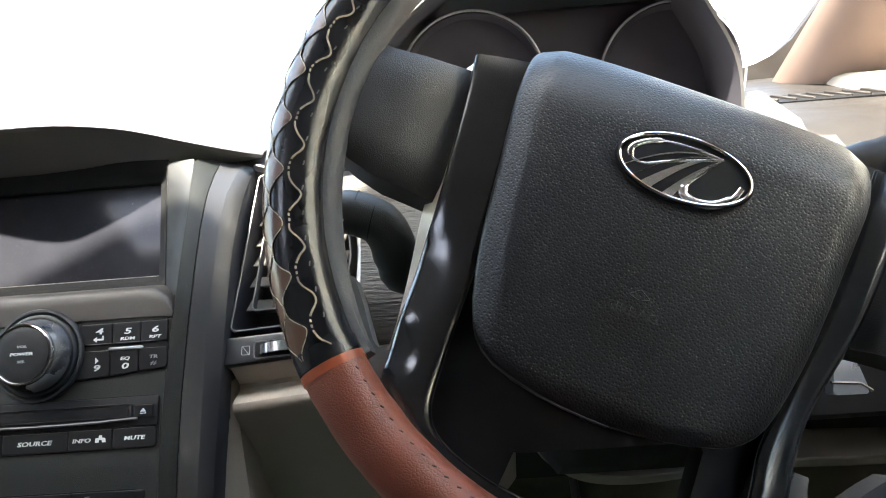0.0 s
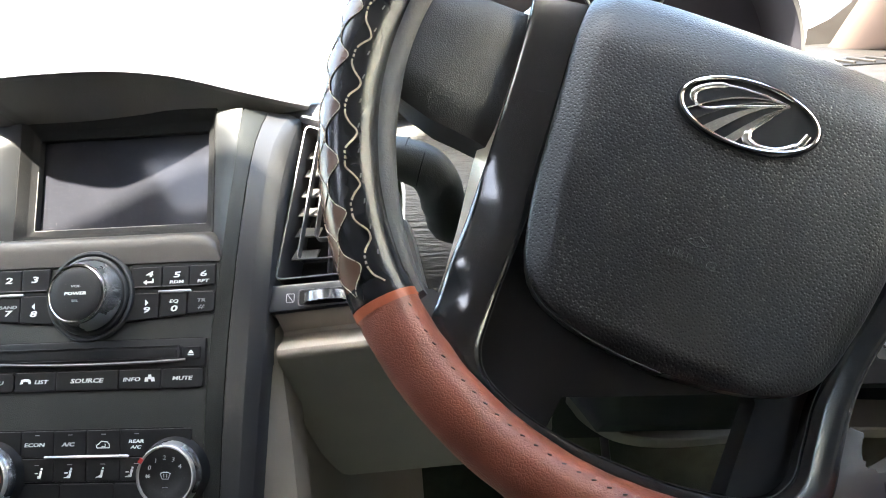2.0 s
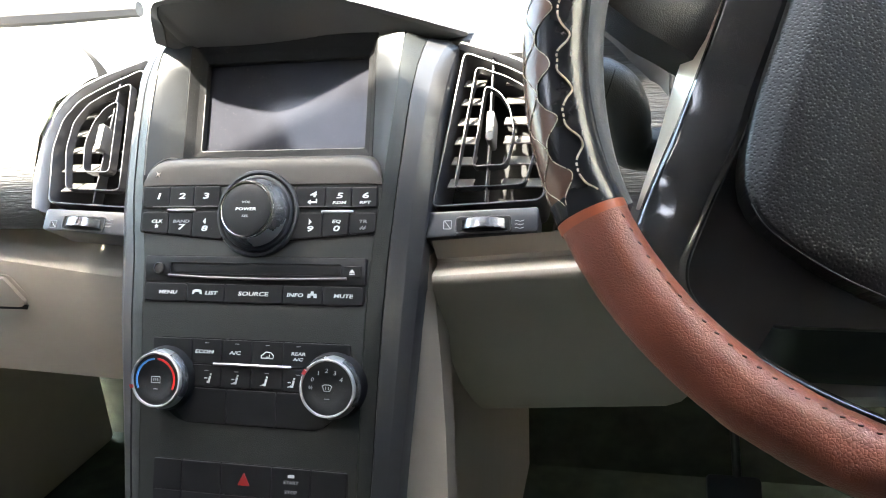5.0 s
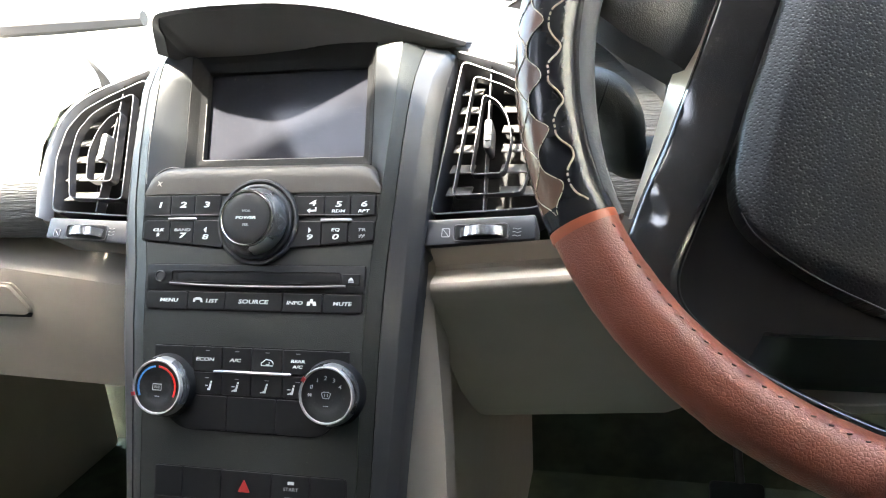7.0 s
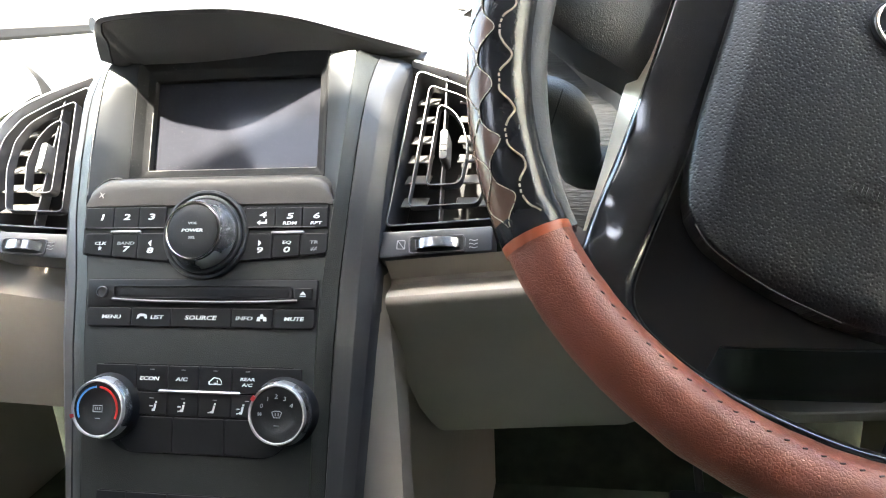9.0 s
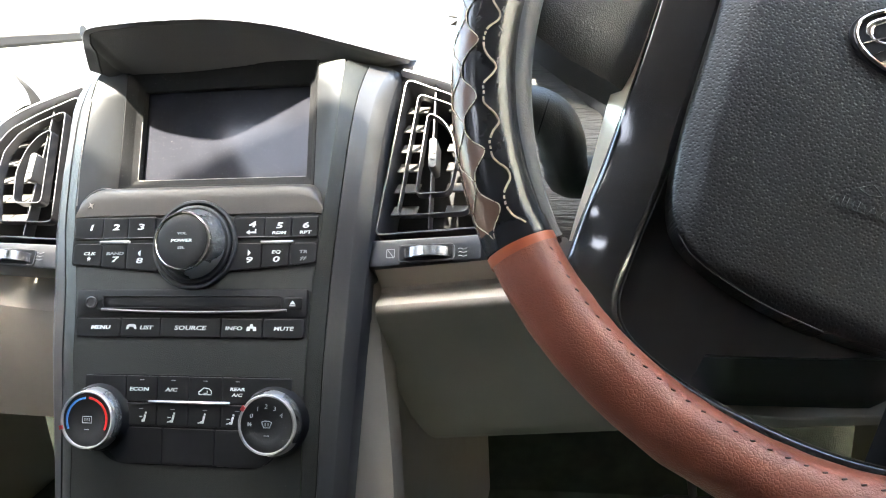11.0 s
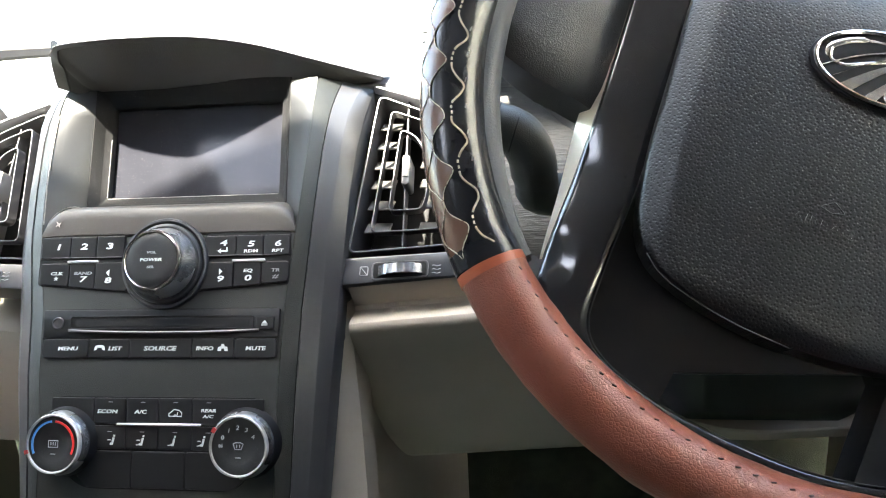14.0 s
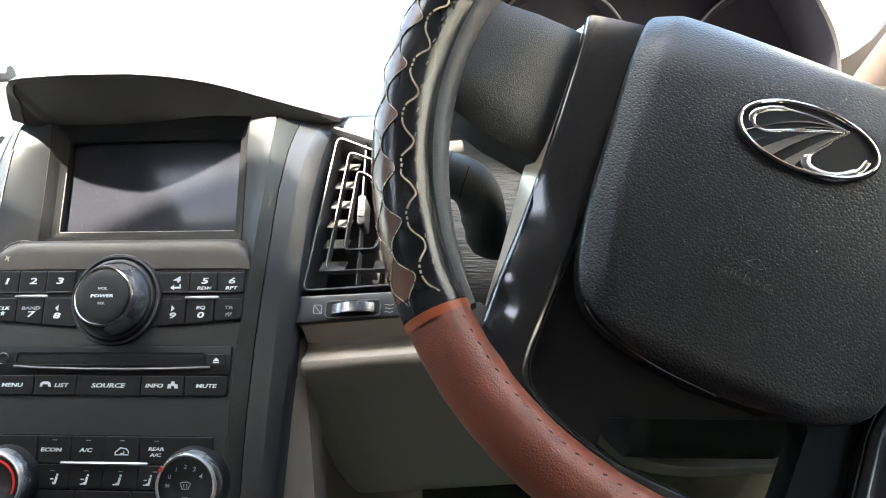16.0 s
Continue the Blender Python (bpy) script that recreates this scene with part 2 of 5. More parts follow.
def lathe(bm, prof, n=48, cap=True):
    """(radius, height) pairs turned round z."""
    rings = [[bm.verts.new((r * math.cos(2 * math.pi * i / n), r * math.sin(2 * math.pi * i / n), z)) for i in range(n)] for r, z in prof]
    for a, b in zip(rings, rings[1:]):
        for i in range(n):
            bm.faces.new((a[i], a[(i + 1) % n], b[(i + 1) % n], b[i]))
    if cap:
        bm.faces.new(rings[0][::-1])
        bm.faces.new(rings[-1])
    return bm


def tube(bm, pts, r, n=8, closed=False, flat=1.0):
    """A round bar along points; r may be a list."""
    P = [Vector(p) for p in pts]
    m = len(P)
    rs = r if isinstance(r, (list, tuple)) else [r] * m
    rings, up = [], None
    for i in range(m):
        a = P[i - 1] if (i or closed) else P[0]
        b = P[(i + 1) % m] if (i < m - 1 or closed) else P[-1]
        d = (b - a).normalized()
        if up is None:
            up = Vector((0, 0, 1)) if abs(d.z) < 0.9 else Vector((1, 0, 0))
        s = d.cross(up).normalized()
        up = s.cross(d).normalized()
        rings.append([bm.verts.new(P[i] + rs[i] * (math.cos(2 * math.pi * k / n) * s + flat * math.sin(2 * math.pi * k / n) * up)) for k in range(n)])
    for i in range(m if closed else m - 1):
        a, b = rings[i], rings[(i + 1) % m]
        for k in range(n):
            bm.faces.new((a[k], a[(k + 1) % n], b[(k + 1) % n], b[k]))
    if not closed:
        bm.faces.new(rings[0][::-1])
        bm.faces.new(rings[-1])
    return bm


def sheet(bm, rows, thick=None, close=False):
    """A skin through rows of points; thick: a vector by which a second, back skin lies off it."""
    def skin(off, flip):
        g = [[bm.verts.new(Vector(p) + off) for p in row] for row in rows]
        for a, b in zip(g, g[1:]):
            for i in range(len(a) - (0 if close else 1)):
                j = (i + 1) % len(a)
                f = (a[i], a[j], b[j], b[i])
                bm.faces.new(f[::-1] if flip else f)
        return g
    g = skin(Vector(), False)
    if thick is not None:
        h = skin(Vector(thick), True)
        def wall(a, b):
            for i in range(len(a) - 1):
                bm.faces.new((a[i + 1], a[i], b[i], b[i + 1]))
        wall(g[0], h[0])
        wall(h[-1], g[-1])
        wall([r[0] for r in h], [r[0] for r in g])
        wall([r[-1] for r in g], [r[-1] for r in h])
    return bm


def smooth_path(ctrl, n=8, closed=False):
    """Catmull-Rom through the points."""
    P = [Vector(p) for p in ctrl]
    m = len(P)
    out = []
    for i in range(m if closed else m - 1):
        p0 = P[i - 1] if (i or closed) else P[0] * 2 - P[1]
        p1, p2 = P[i], P[(i + 1) % m]
        p3 = P[(i + 2) % m] if (i + 2 < m or closed) else P[-1] * 2 - P[-2]
        for k in range(n):
            t = k / n
            out.append(0.5 * ((2 * p1) + (p2 - p0) * t + (2 * p0 - 5 * p1 + 4 * p2 - p3) * t * t + (3 * p1 - p0 - 3 * p2 + p3) * t ** 3))
    if not closed:
        out.append(P[-1])
    return out


def words(text, size, mat, parent, m, wide=1.3, slant=0.0, deep=0.00015, name="legend", bold=0.0):
    """Printed lettering, as a thin mesh centred on m."""
    cu = bpy.data.curves.new(name, "FONT")
    cu.body, cu.size, cu.align_x, cu.align_y, cu.shear, cu.extrude = text, size, "CENTER", "CENTER", slant, deep
    cu.resolution_u = 2
    cu.offset = bold
    tmp = bpy.data.objects.new(name, cu)
    scene.collection.objects.link(tmp)
    bpy.context.view_layer.update()
    me = bpy.data.meshes.new_from_object(tmp.evaluated_get(bpy.context.evaluated_depsgraph_get()))
    bpy.data.objects.remove(tmp)
    me.materials.clear()
    me.materials.append(mat)
    me.transform(Matrix.Diagonal((wide, 1, 1, 1)))
    return part(name, me, mat, parent, m=m)


def at(u, v, h=0.0, turn=0.0):
    return Matrix.Translation((u, v, h)) @ Matrix.Rotation(radians(turn), 4, "Z")


def corner(pts, r, n=4):
    """Rounds the corners of an outline."""
    out = []
    m = len(pts)
    for i in range(m):
        a, b, c = Vector(pts[i - 1]), Vector(pts[i]), Vector(pts[(i + 1) % m])
        k = min(r, (a - b).length * 0.45, (c - b).length * 0.45)
        p, q = b + (a - b).normalized() * k, b + (c - b).normalized() * k
        for j in range(n + 1):
            t = j / n
            out.append(tuple(p * (1 - t) ** 2 + b * 2 * t * (1 - t) + q * t * t))
    return out


# ---- the surroundings ----
def outside():
    bm = bmesh.new()
    sheet(bm, [[(x, y, -0.55 + (0.02 * noise.noise((x * 0.3, y * 0.3, 0)) if abs(x) < 40 and abs(y) < 40 else 0)) for x in (-400, -40, -20, -8, -3, 0, 3, 8, 20, 40, 400)]
               for y in (-400, -40, -20, -8, -3, 0, 3, 8, 20, 40, 400)])
    tagged(part("ground", bm, PAVING), "pale sunlit concrete yard", "ground", kind="structure")
    bm = bmesh.new()
    box(bm, 3.2, 3.4, -7.0, 9.0, -0.56, 3.2, 0.02)
    tagged(part("wall_east", bm, WALLMAT), "sun-bleached plaster wall beside the yard", "wall", kind="structure")


def car_shell():
    """Floor, roof, doors, pillars and glass that close the cabin."""
    bm = bmesh.new()
    box(bm, -0.74, 0.74, -1.9, 0.62, -0.03, 0.0)
    tagged(part("floor", bm, CARPET), "dark carpeted cabin floor", "floor", kind="structure")
    bm = bmesh.new()
    sheet(bm, [[(x, 0.62, z) for x in (-0.74, 0.74)] for z in (-0.03, 0.72)], (0, 0.03, 0))
    tagged(part("bulkhead", bm, CARPET), "dark carpeted bulkhead behind the pedals", "bulkhead", kind="structure")
    bm = bmesh.new()
    def roof(x, y):
        return 1.27 - 0.10 * (abs(x) / 0.7) ** 3 - 0.05 * max(0, (y + 0.5) / 0.5) - 0.06 * max(0, (-1.2 - y) / 0.7)
    # strips leave an unseen opening, placed for glints on the wheel's frame
    for x0, x1, y0, y1 in ((-0.72, 0.72, -1.95, -0.66), (-0.72, -0.42, -0.66, -0.47), (-0.18, 0.72, -0.66, -0.47), (-0.72, 0.72, -0.47, -0.185)):
        sheet(bm, [[(x0 + (x1 - x0) * i / 6, y, roof(x0 + (x1 - x0) * i / 6, y)) for i in range(7)] for y in (y0, (y0 + y1) / 2, y1)], (0, 0, 0.03))
    # unseen front edge, bowed to shape the sun patch on display and dash
    sheet(bm, [[(x, -0.184, roof(x, -0.185)), (x, (y - 0.185) / 2, (roof(x, -0.185) + z) / 2), (x, y, z)] for x, y, z in ((-0.36, -0.182, 1.222), (-0.25, -0.155, 1.212), (-0.165, -0.126, 1.202), (-0.114, -0.110, 1.195), (-0.09, -0.118, 1.197), (-0.06, -0.138, 1.203), (-0.02, -0.145, 1.207), (0.03, -0.115, 1.197), (0.065, -0.085, 1.186), (0.12, -0.085, 1.186), (0.2, -0.12, 1.197), (0.3, -0.182, 1.222))], (0, 0, 0.012))
    tagged(part("ceiling", bm, LINING), "grey fabric headliner with an added roof opening", "ceiling", kind="structure")
    bm = bmesh.new()
    box(bm, -0.44, -0.16, -0.68, -0.45, 1.312, 1.317)
    tagged(part("window_1", bm, TINTED), "tinted roof pane added for reflections", "window", kind="structure")
    for sx, nm in ((-1, "door_1"), (1, "door_2")):
        door = thing(nm, "closed car door with moulded trim and a window", "door", kind="structure")
        bm = bmesh.new()
        box(bm, min(sx * 0.70, sx * 0.78), max(sx * 0.70, sx * 0.78), -1.9, 0.60, 0.0, 0.70 if sx < 0 else 0.765, 0.012)
        part("door_panel", bm, CREAM, door)
        bm = bmesh.new()
        box(bm, min(sx * 0.64, sx * 0.70), max(sx * 0.64, sx * 0.70), -0.75, 0.0, 0.44, 0.50, 0.02, 3)
        part("armrest", bm, BLACK, door)
        bm = bmesh.new()
        back = -0.18 if sx < 0 else -0.30
        x0, x1 = min(sx * 0.69, sx * 0.73), max(sx * 0.69, sx * 0.73)
        if sx < 0:
            box(bm, x0, x1, -1.9, back, 0.70, 1.18, 0.008)
        else:
            # unseen rear window on the driver's side, added for the bezel to mirror
            for y0, y1, z0, z1 in ((-0.70, back, 0.70, 1.18), (-1.9, -1.02, 0.70, 1.18), (-1.02, -0.70, 0.70, 0.82), (-1.02, -0.70, 0.99, 1.18)):
                box(bm, x0, x1, y0, y1, z0, z1)
        part("rear_quarter", bm, SEAT, door)
        bm = bmesh.new()
        box(bm, min(sx * 0.745, sx * 0.749), max(sx * 0.745, sx * 0.749), back - 0.02, 0.40, 0.69, 1.17)
        if sx > 0:
            box(bm, 0.745, 0.749, -1.04, -0.68, 0.80, 1.01)
        pane = part("pane", bm, GLASS, door)
        pane.visible_shadow = False
    bm = bmesh.new()
    box(bm, -0.74, 0.74, -1.95, -1.9, 0.0, 1.20, 0.01)
    tagged(part("rear_panel", bm, SEAT), "dark panel behind the rear seat", "panel", kind="structure")
    bm = bmesh.new()
    sheet(bm, [[(x, y + 0.05 * (1 - (x / 0.72) ** 2), z) for x in (-0.72, -0.5, -0.25, 0, 0.25, 0.5, 0.72)] for y, z in ((0.70, 0.80), (0.46, 0.93), (0.14, 1.10), (-0.19, 1.239))], (0, 0.003, 0.004))
    ob = tagged(part("windscreen", bm, GLASS), "clear curved windscreen", "windscreen", kind="structure")
    ob.visible_shadow = False
    # pillars beside the windscreen
    for sx in (-1, 1):
        bm = bmesh.new()
        rows = []
        for (x, y, z), w in zip(((0.750, 0.44, 0.735), (0.744, 0.31, 0.84), (0.735, 0.16, 0.98), (0.70, -0.17, 1.205)), (0.084, 0.074, 0.06, 0.05)):
            rows.append([(sx * (x + w * math.cos(a)), y - w * 0.9 * math.sin(a), z) for a in [radians(q) for q in (185, 165, 140, 110, 80, 50, 20, -10)]])
        sheet(bm, rows, (sx * 0.01, 0.02, 0))
        tagged(part("pillar_1" if sx < 0 else "pillar_2", bm, PEACH), "beige moulded windscreen pillar trim", "pillar", kind="structure")
    # seats behind the camera close the view to the rear
    for x in (-0.37, 0.37):
        seat = thing("front_seat", "dark cloth car seat", "seat", group="front seats")
        bm = bmesh.new()
        box(bm, x - 0.25, x + 0.25, -1.12, -0.47, 0.02, 0.42, 0.05, 3)
        part("seat_cushion", bm, SEAT, seat)
        bm = bmesh.new()
        box(bm, x - 0.24, x + 0.24, -1.26, -1.12, 0.30, 0.92, 0.05, 3)
        part("backrest", bm, SEAT, seat)


def bonnet():
    bm = bmesh.new()
    sheet(bm, [[(x, y, z - 0.05 * (x / 0.7) ** 2) for x in (-0.75, -0.5, -0.25, 0, 0.25, 0.5, 0.75)] for y, z in ((0.80, 0.74), (1.2, 0.72), (1.6, 0.66), (1.85, 0.52), (1.9, 0.2), (1.9, -0.3))], (0, -0.01, -0.01))
    tagged(part("bonnet", bm, PAINT), "white painted car bonnet", "bonnet", kind="structure")
    wiper = thing("wiper", "weathered grey windscreen wiper resting along the glass", "wiper")
    bm = bmesh.new()
    tube(bm, [(-0.74, 0.55, 0.8085), (-0.6, 0.56, 0.8075), (-0.45, 0.571, 0.8060)], [0.0165, 0.0165, 0.012], 8, flat=1.0)
    part("blade", bm, RUBBER, wiper)
    wiper = thing("wiper", "dark windscreen wiper with a pointed tip below the glass", "wiper")
    bm = bmesh.new()
    tube(bm, [(0.103, 0.58, 0.7965), (0.115, 0.579, 0.7945), (0.16, 0.575, 0.790), (0.40, 0.56, 0.785), (0.66, 0.52, 0.785)], [0.0008, 0.003, 0.006, 0.009, 0.010], 8)
    part("blade", bm, BLACK, wiper)


outside()
car_shell()
bonnet()

# ---- the dashboard ----
PM = pose(0, 0, 0.6, 65)                                                        # face of the centre console
HINGE = Matrix.Translation((0, -0.045, 0)) @ Matrix.Rotation(radians(4), 4, "X") @ Matrix.Translation((0, 0.045, 0))
VM = pose(0, 0.045, 0.63, 55)                                                   # face of the air vents


def dashboard():
    dash = thing("dashboard", "grey embossed dashboard with a dark upper skin", "dashboard", kind="structure")
    # padded fronts beside the vents
    prof = [(0.30, 0.60), (0.075, 0.598), (0.052, 0.606), (0.045, 0.622), (0.052, 0.650), (0.070, 0.682), (0.090, 0.708), (0.112, 0.725), (0.14, 0.7315), (0.25, 0.738)]
    for x0, x1 in ((-0.72, -0.222), (0.207, 0.72)):
        bm = bmesh.new()
        n = 14
        ends = (0.208, 0.208, 0.211, 0.215, 0.2195, 0.2205, 0.214, 0.192, 0.162, 0.138)
        grid = []
        for (y, z), e in zip(prof, ends):
            a, b = (x0, -e) if x0 < 0 else (e, x1)
            grid.append([(a + (b - a) * i / n, y, z) for i in range(n + 1)])
        sheet(bm, grid)
        part("pad", bm, PAD, dash, "embossed grey padded skin")
    # upper skin, back to the windscreen
    bm = bmesh.new()
    n = 20
    sheet(bm, [[(-0.72 + 1.44 * i / n, y, z) for i in range(n + 1)] for y, z in ((0.20, 0.733), (0.32, 0.745), (0.5, 0.765), (0.70, 0.786), (0.76, 0.79), (0.80, 0.70))], (0, 0, -0.02))
    part("top", bm, PAD, dash)
    bm = bmesh.new()
    sheet(bm, [[(-0.150 + 0.36 * i / 8, y, z) for i in range(9)] for y, z in ((0.118, 0.728), (0.124, 0.739), (0.14, 0.744), (0.21, 0.742))], (0, 0.004, -0.006))
    part("vent_lid", bm, HOODMAT, dash, "dark skin over the air vents")
    # end panel carried back over the top, its dark colour standing for shade
    bm = bmesh.new()
    sheet(bm, [[(x, y + 0.02 * ((0.72 - x) / 0.2) ** 2, z) for x in (0.525, 0.56, 0.60, 0.66, 0.72)] for y, z in ((0.070, 0.690), (0.086, 0.712), (0.108, 0.7295), (0.14, 0.7365), (0.22, 0.7410), (0.275, 0.7455), (0.36, 0.7545), (0.47, 0.767))], (0, 0, -0.006))
    part("end_panel", bm, SHADEDSKIN, dash, "brown end panel of the dashboard, darkened for shade")
    return dash


dashboard()


def glove_side(sx, x_in, x_out, face, label, name, cat):
    """Lower cream panel with a lit bevel along its top."""
    t = thing(name, label, cat)
    xs = [x_in + (x_out - x_in) * i / 10 for i in range(11)]
    def rise(x):
        return 0.12 * (abs(x) - abs(x_in)) if abs(x) < 0.45 else 0.12 * (0.45 - abs(x_in))
    bm = bmesh.new()
    sheet(bm, [[(x, y, z + rise(x) * k) for x in xs] for y, z, k in face])
    part("cover", bm, CREAM, t)
    return t


glove = glove_side(-1, -0.122, -0.70, [(0.16, 0.605, 1), (0.105, 0.590, 1), (0.092, 0.580, 1), (0.062, 0.560, 1), (0.056, 0.556, 1), (0.055, 0.548, 1), (0.062, 0.50, 0.6), (0.075, 0.447, 0.3), (0.10, 0.435, 0.3), (0.3, 0.43, 0.3)],
                   "cream moulded glovebox with a recessed handle", "glovebox", "glovebox")


def glove_handle(t):
    """A flap in a dished recess on the glovebox face."""
    m = pose(0, 0.0585, 0.54, 90 + 10)
    bm = bmesh.new()
    prism(bm, corner([(-0.50, -0.024), (-0.262, -0.024), (-0.252, -0.017), (-0.274, 0.022), (-0.49, 0.022)], 0.006), -0.01, 0.0006, 0.0004)
    part("handle_recess", bm, CREAM, t, m=m)
    bm = bmesh.new()
    prism(bm, corner([(-0.49, -0.010), (-0.270, -0.010), (-0.264, -0.006), (-0.277, 0.020), (-0.485, 0.020)], 0.003), -0.004, 0.004, 0.0015)
    part("handle_flap", bm, CREAM, t, "cream pull handle", m=m)
    # black strip laid in for the shade under the flap
    bm = bmesh.new()
    prism(bm, corner([(-0.488, -0.0145), (-0.268, -0.0145), (-0.265, -0.0095), (-0.488, -0.0095)], 0.001), -0.004, 0.0012)
    part("handle_gap_shade", bm, DEEP, t, m=m)


glove_handle(glove)


def steering_wheel_frame():
    a = radians(-24.5)
    ex, ey, n = Vector((1, 0, 0)), Vector((0, math.sin(radians(27.5)), math.cos(radians(27.5)))), Vector((0, -math.cos(radians(27.5)), math.sin(radians(27.5))))
    wx, wy = ex * math.cos(a) + ey * math.sin(a), -ex * math.sin(a) + ey * math.cos(a)
    m = Matrix((wx, wy, n)).transposed().to_4x4()
    m.translation = (0.397, -0.107, 0.735)
    return m


WM = steering_wheel_frame()


# ---- the centre console ----
# height up the face; then across and proud of it: inner edge, seam, crease and outer edge of the side trim
EDGE = ((-0.46, 0.074, 0.0, 0.080, -0.003, 0.088, -0.009, 0.094, -0.017),
        (-0.25, 0.080, 0.0, 0.088, -0.003, 0.097, -0.009, 0.103, -0.017),
        (-0.141, 0.0838, 0.0, 0.0935, -0.003, 0.103, -0.009, 0.110, -0.017),
        (-0.065, 0.0850, 0.0, 0.0965, -0.003, 0.108, -0.009, 0.116, -0.017),
        (0.0, 0.0880, 0.0, 0.0998, -0.003, 0.1115, -0.009, 0.1205, -0.017),
        (0.044, 0.0930, 0.0005, 0.1038, -0.002, 0.114, -0.0085, 0.1238, -0.017),
        (0.0575, 0.0947, 0.0005, 0.1048, -0.0025, 0.115, -0.009, 0.1245, -0.018),
        (0.090, 0.0970, -0.002, 0.1070, -0.0055, 0.1178, -0.0125, 0.1265, -0.0215),
        (0.112, 0.0985, -0.005, 0.1085, -0.0085, 0.1190, -0.0155, 0.1281, -0.0253),
        (0.128, 0.0993, -0.0075, 0.1100, -0.0115, 0.1207, -0.0185, 0.1300, -0.029),
        (0.144, 0.0999, -0.0103, 0.1115, -0.0160, 0.1228, -0.0225, 0.1320, -0.034),
        (0.160, 0.1000, -0.0145, 0.1135, -0.0235, 0.1262, -0.031, 0.1340, -0.042),
        (0.170, 0.0998, -0.0185, 0.1150, -0.030, 0.1285, -0.039, 0.1353, -0.050))


def edge(v):
    """The side trim's four lines at height v, glided between the rows."""
    k = max(0, min(len(EDGE) - 2, sum(1 for e in EDGE if e[0] <= v) - 1))
    a, b = EDGE[k], EDGE[k + 1]
    t = (v - a[0]) / (b[0] - a[0])
    q = [x + (y - x) * t for x, y in zip(a[1:], b[1:])]
    return [(q[i], q[i + 1]) for i in (0, 2, 4, 6)]


def face(u, v, h):
    p = Vector((u, v, h))
    return HINGE @ p if v < -0.045 else p


def console():
    con = thing("center_console", "dark plastic centre console with satin grey edges", "console", PM)
    vs = [-0.46, -0.40, -0.33, -0.26, -0.20, -0.15, -0.10, -0.07, -0.045, -0.02, 0.01, 0.035, 0.0515]

    def across(v, h):
        w = edge(v)[0][0]
        return [face(w * k, v, h) for k in (-1, -0.97, -0.8, -0.6, -0.4, -0.2, 0, 0.2, 0.4, 0.6, 0.8, 0.97, 1)]
    bm = bmesh.new()
    sheet(bm, [across(v, 0) for v in vs])
    part("fascia", bm, FASCIA, con, "finely grained black fascia")
    # ledge below the display, its ends turned down in a quarter round
    bm = bmesh.new()
    rows = [[], [], [], [], [], [], []]
    for i in range(41):
        u = -0.0940 + 0.188 * i / 40
        d = max(0.0, abs(u) - 0.0730)
        top = 0.0545 + math.sqrt(max(0.0, 0.0211 ** 2 - d * d)) * 0.0205 / 0.0211
        for k, (f, h) in enumerate(((0.0, -0.001), (0.06, 0.0010), (0.55, 0.0012), (0.80, 0.0006), (0.93, -0.0012), (1.0, -0.0045), (1.02, -0.024))):
            rows[k].append((u, 0.0520 + (top - 0.0520) * f + (0.004 if k == 6 else 0), h))
    sheet(bm, rows)
    part("ledge", bm, LEDGE, con, "rounded ledge with a worn sheen")
    heights = [-0.46, -0.38, -0.30, -0.25, -0.20, -0.141, -0.10, -0.065, -0.046, -0.044, -0.02, 0.0, 0.02, 0.044, 0.0575, 0.075, 0.090, 0.101, 0.112, 0.120, 0.128, 0.136, 0.144, 0.152, 0.160, 0.166, 0.170]
    for s in (-1, 1):
        # grained bevel between the fascia and the seam
        bm = bmesh.new()
        rows = []
        for v in heights:
            (a, ha), (b, hb), c, d = edge(v)
            rows.append([face(s * u, v, h) for u, h in ((a, ha - 0.010), (a, ha - 0.0006), (a + 0.0006, ha), (b - 0.0008, hb), (b - 0.0004, hb - 0.0006), (b - 0.0004, hb - 0.006))])
        top = rows[-1]
        rows.append([p + Vector((s * 0.0010, 0.003, -0.0035)) for p in top])
        rows.append([p + Vector((s * 0.0020, 0.002, -0.012)) for p in top])
        sheet(bm, rows)
        part("edge_bevel", bm, FASCIA, con, "grained black bevel beside the fascia")
        # satin strip with a crease, running the whole height
        bm = bmesh.new()
        rows = []
        for v in heights:
            a, (b, hb), (c, hc), (d, hd) = edge(v)
            k = min(1.0, max(0.0, (v + 0.02) / 0.04))
            rows.append([face(s * u, v, h) for u, h in ((b, hb - 0.006), (b, hb - 0.0006), (b + 0.0005, hb), (c - 0.0004, hc), (c + 0.0004, hc - 0.0004), (d - 0.0006, hd), (d, hd - 0.001), (d + 0.001, hd - 0.014 - 0.012 * k), (d + 0.0012, hd - 0.018 - 0.05 * k))])
        top = rows[-1]
        rows.append([p + Vector((-s * 0.0006, 0.0035, -0.004)) for p in top])
        rows.append([p + Vector((-s * 0.0012, 0.0035, -0.014)) for p in top])
        sheet(bm, rows)
        part("edge_trim", bm, SATIN, con, "satin grey faceted edge strip")
        # sides of the display's recess
        bm = bmesh.new()
        rows = []
        for v in (0.050, 0.062, 0.075, 0.090, 0.105, 0.120, 0.135, 0.150, 0.162, 0.172):
            (a, ha) = edge(min(v, 0.17))[0]
            rows.append([(s * (a - 0.0002), v, ha - 0.0008), (s * (a * 0.75 + 0.0786 * 0.25), v, ha * 0.75 - 0.022 * 0.25), (s * 0.0786, v, -0.0220), (s * 0.0780, v, -0.0235)])
        sheet(bm, rows)
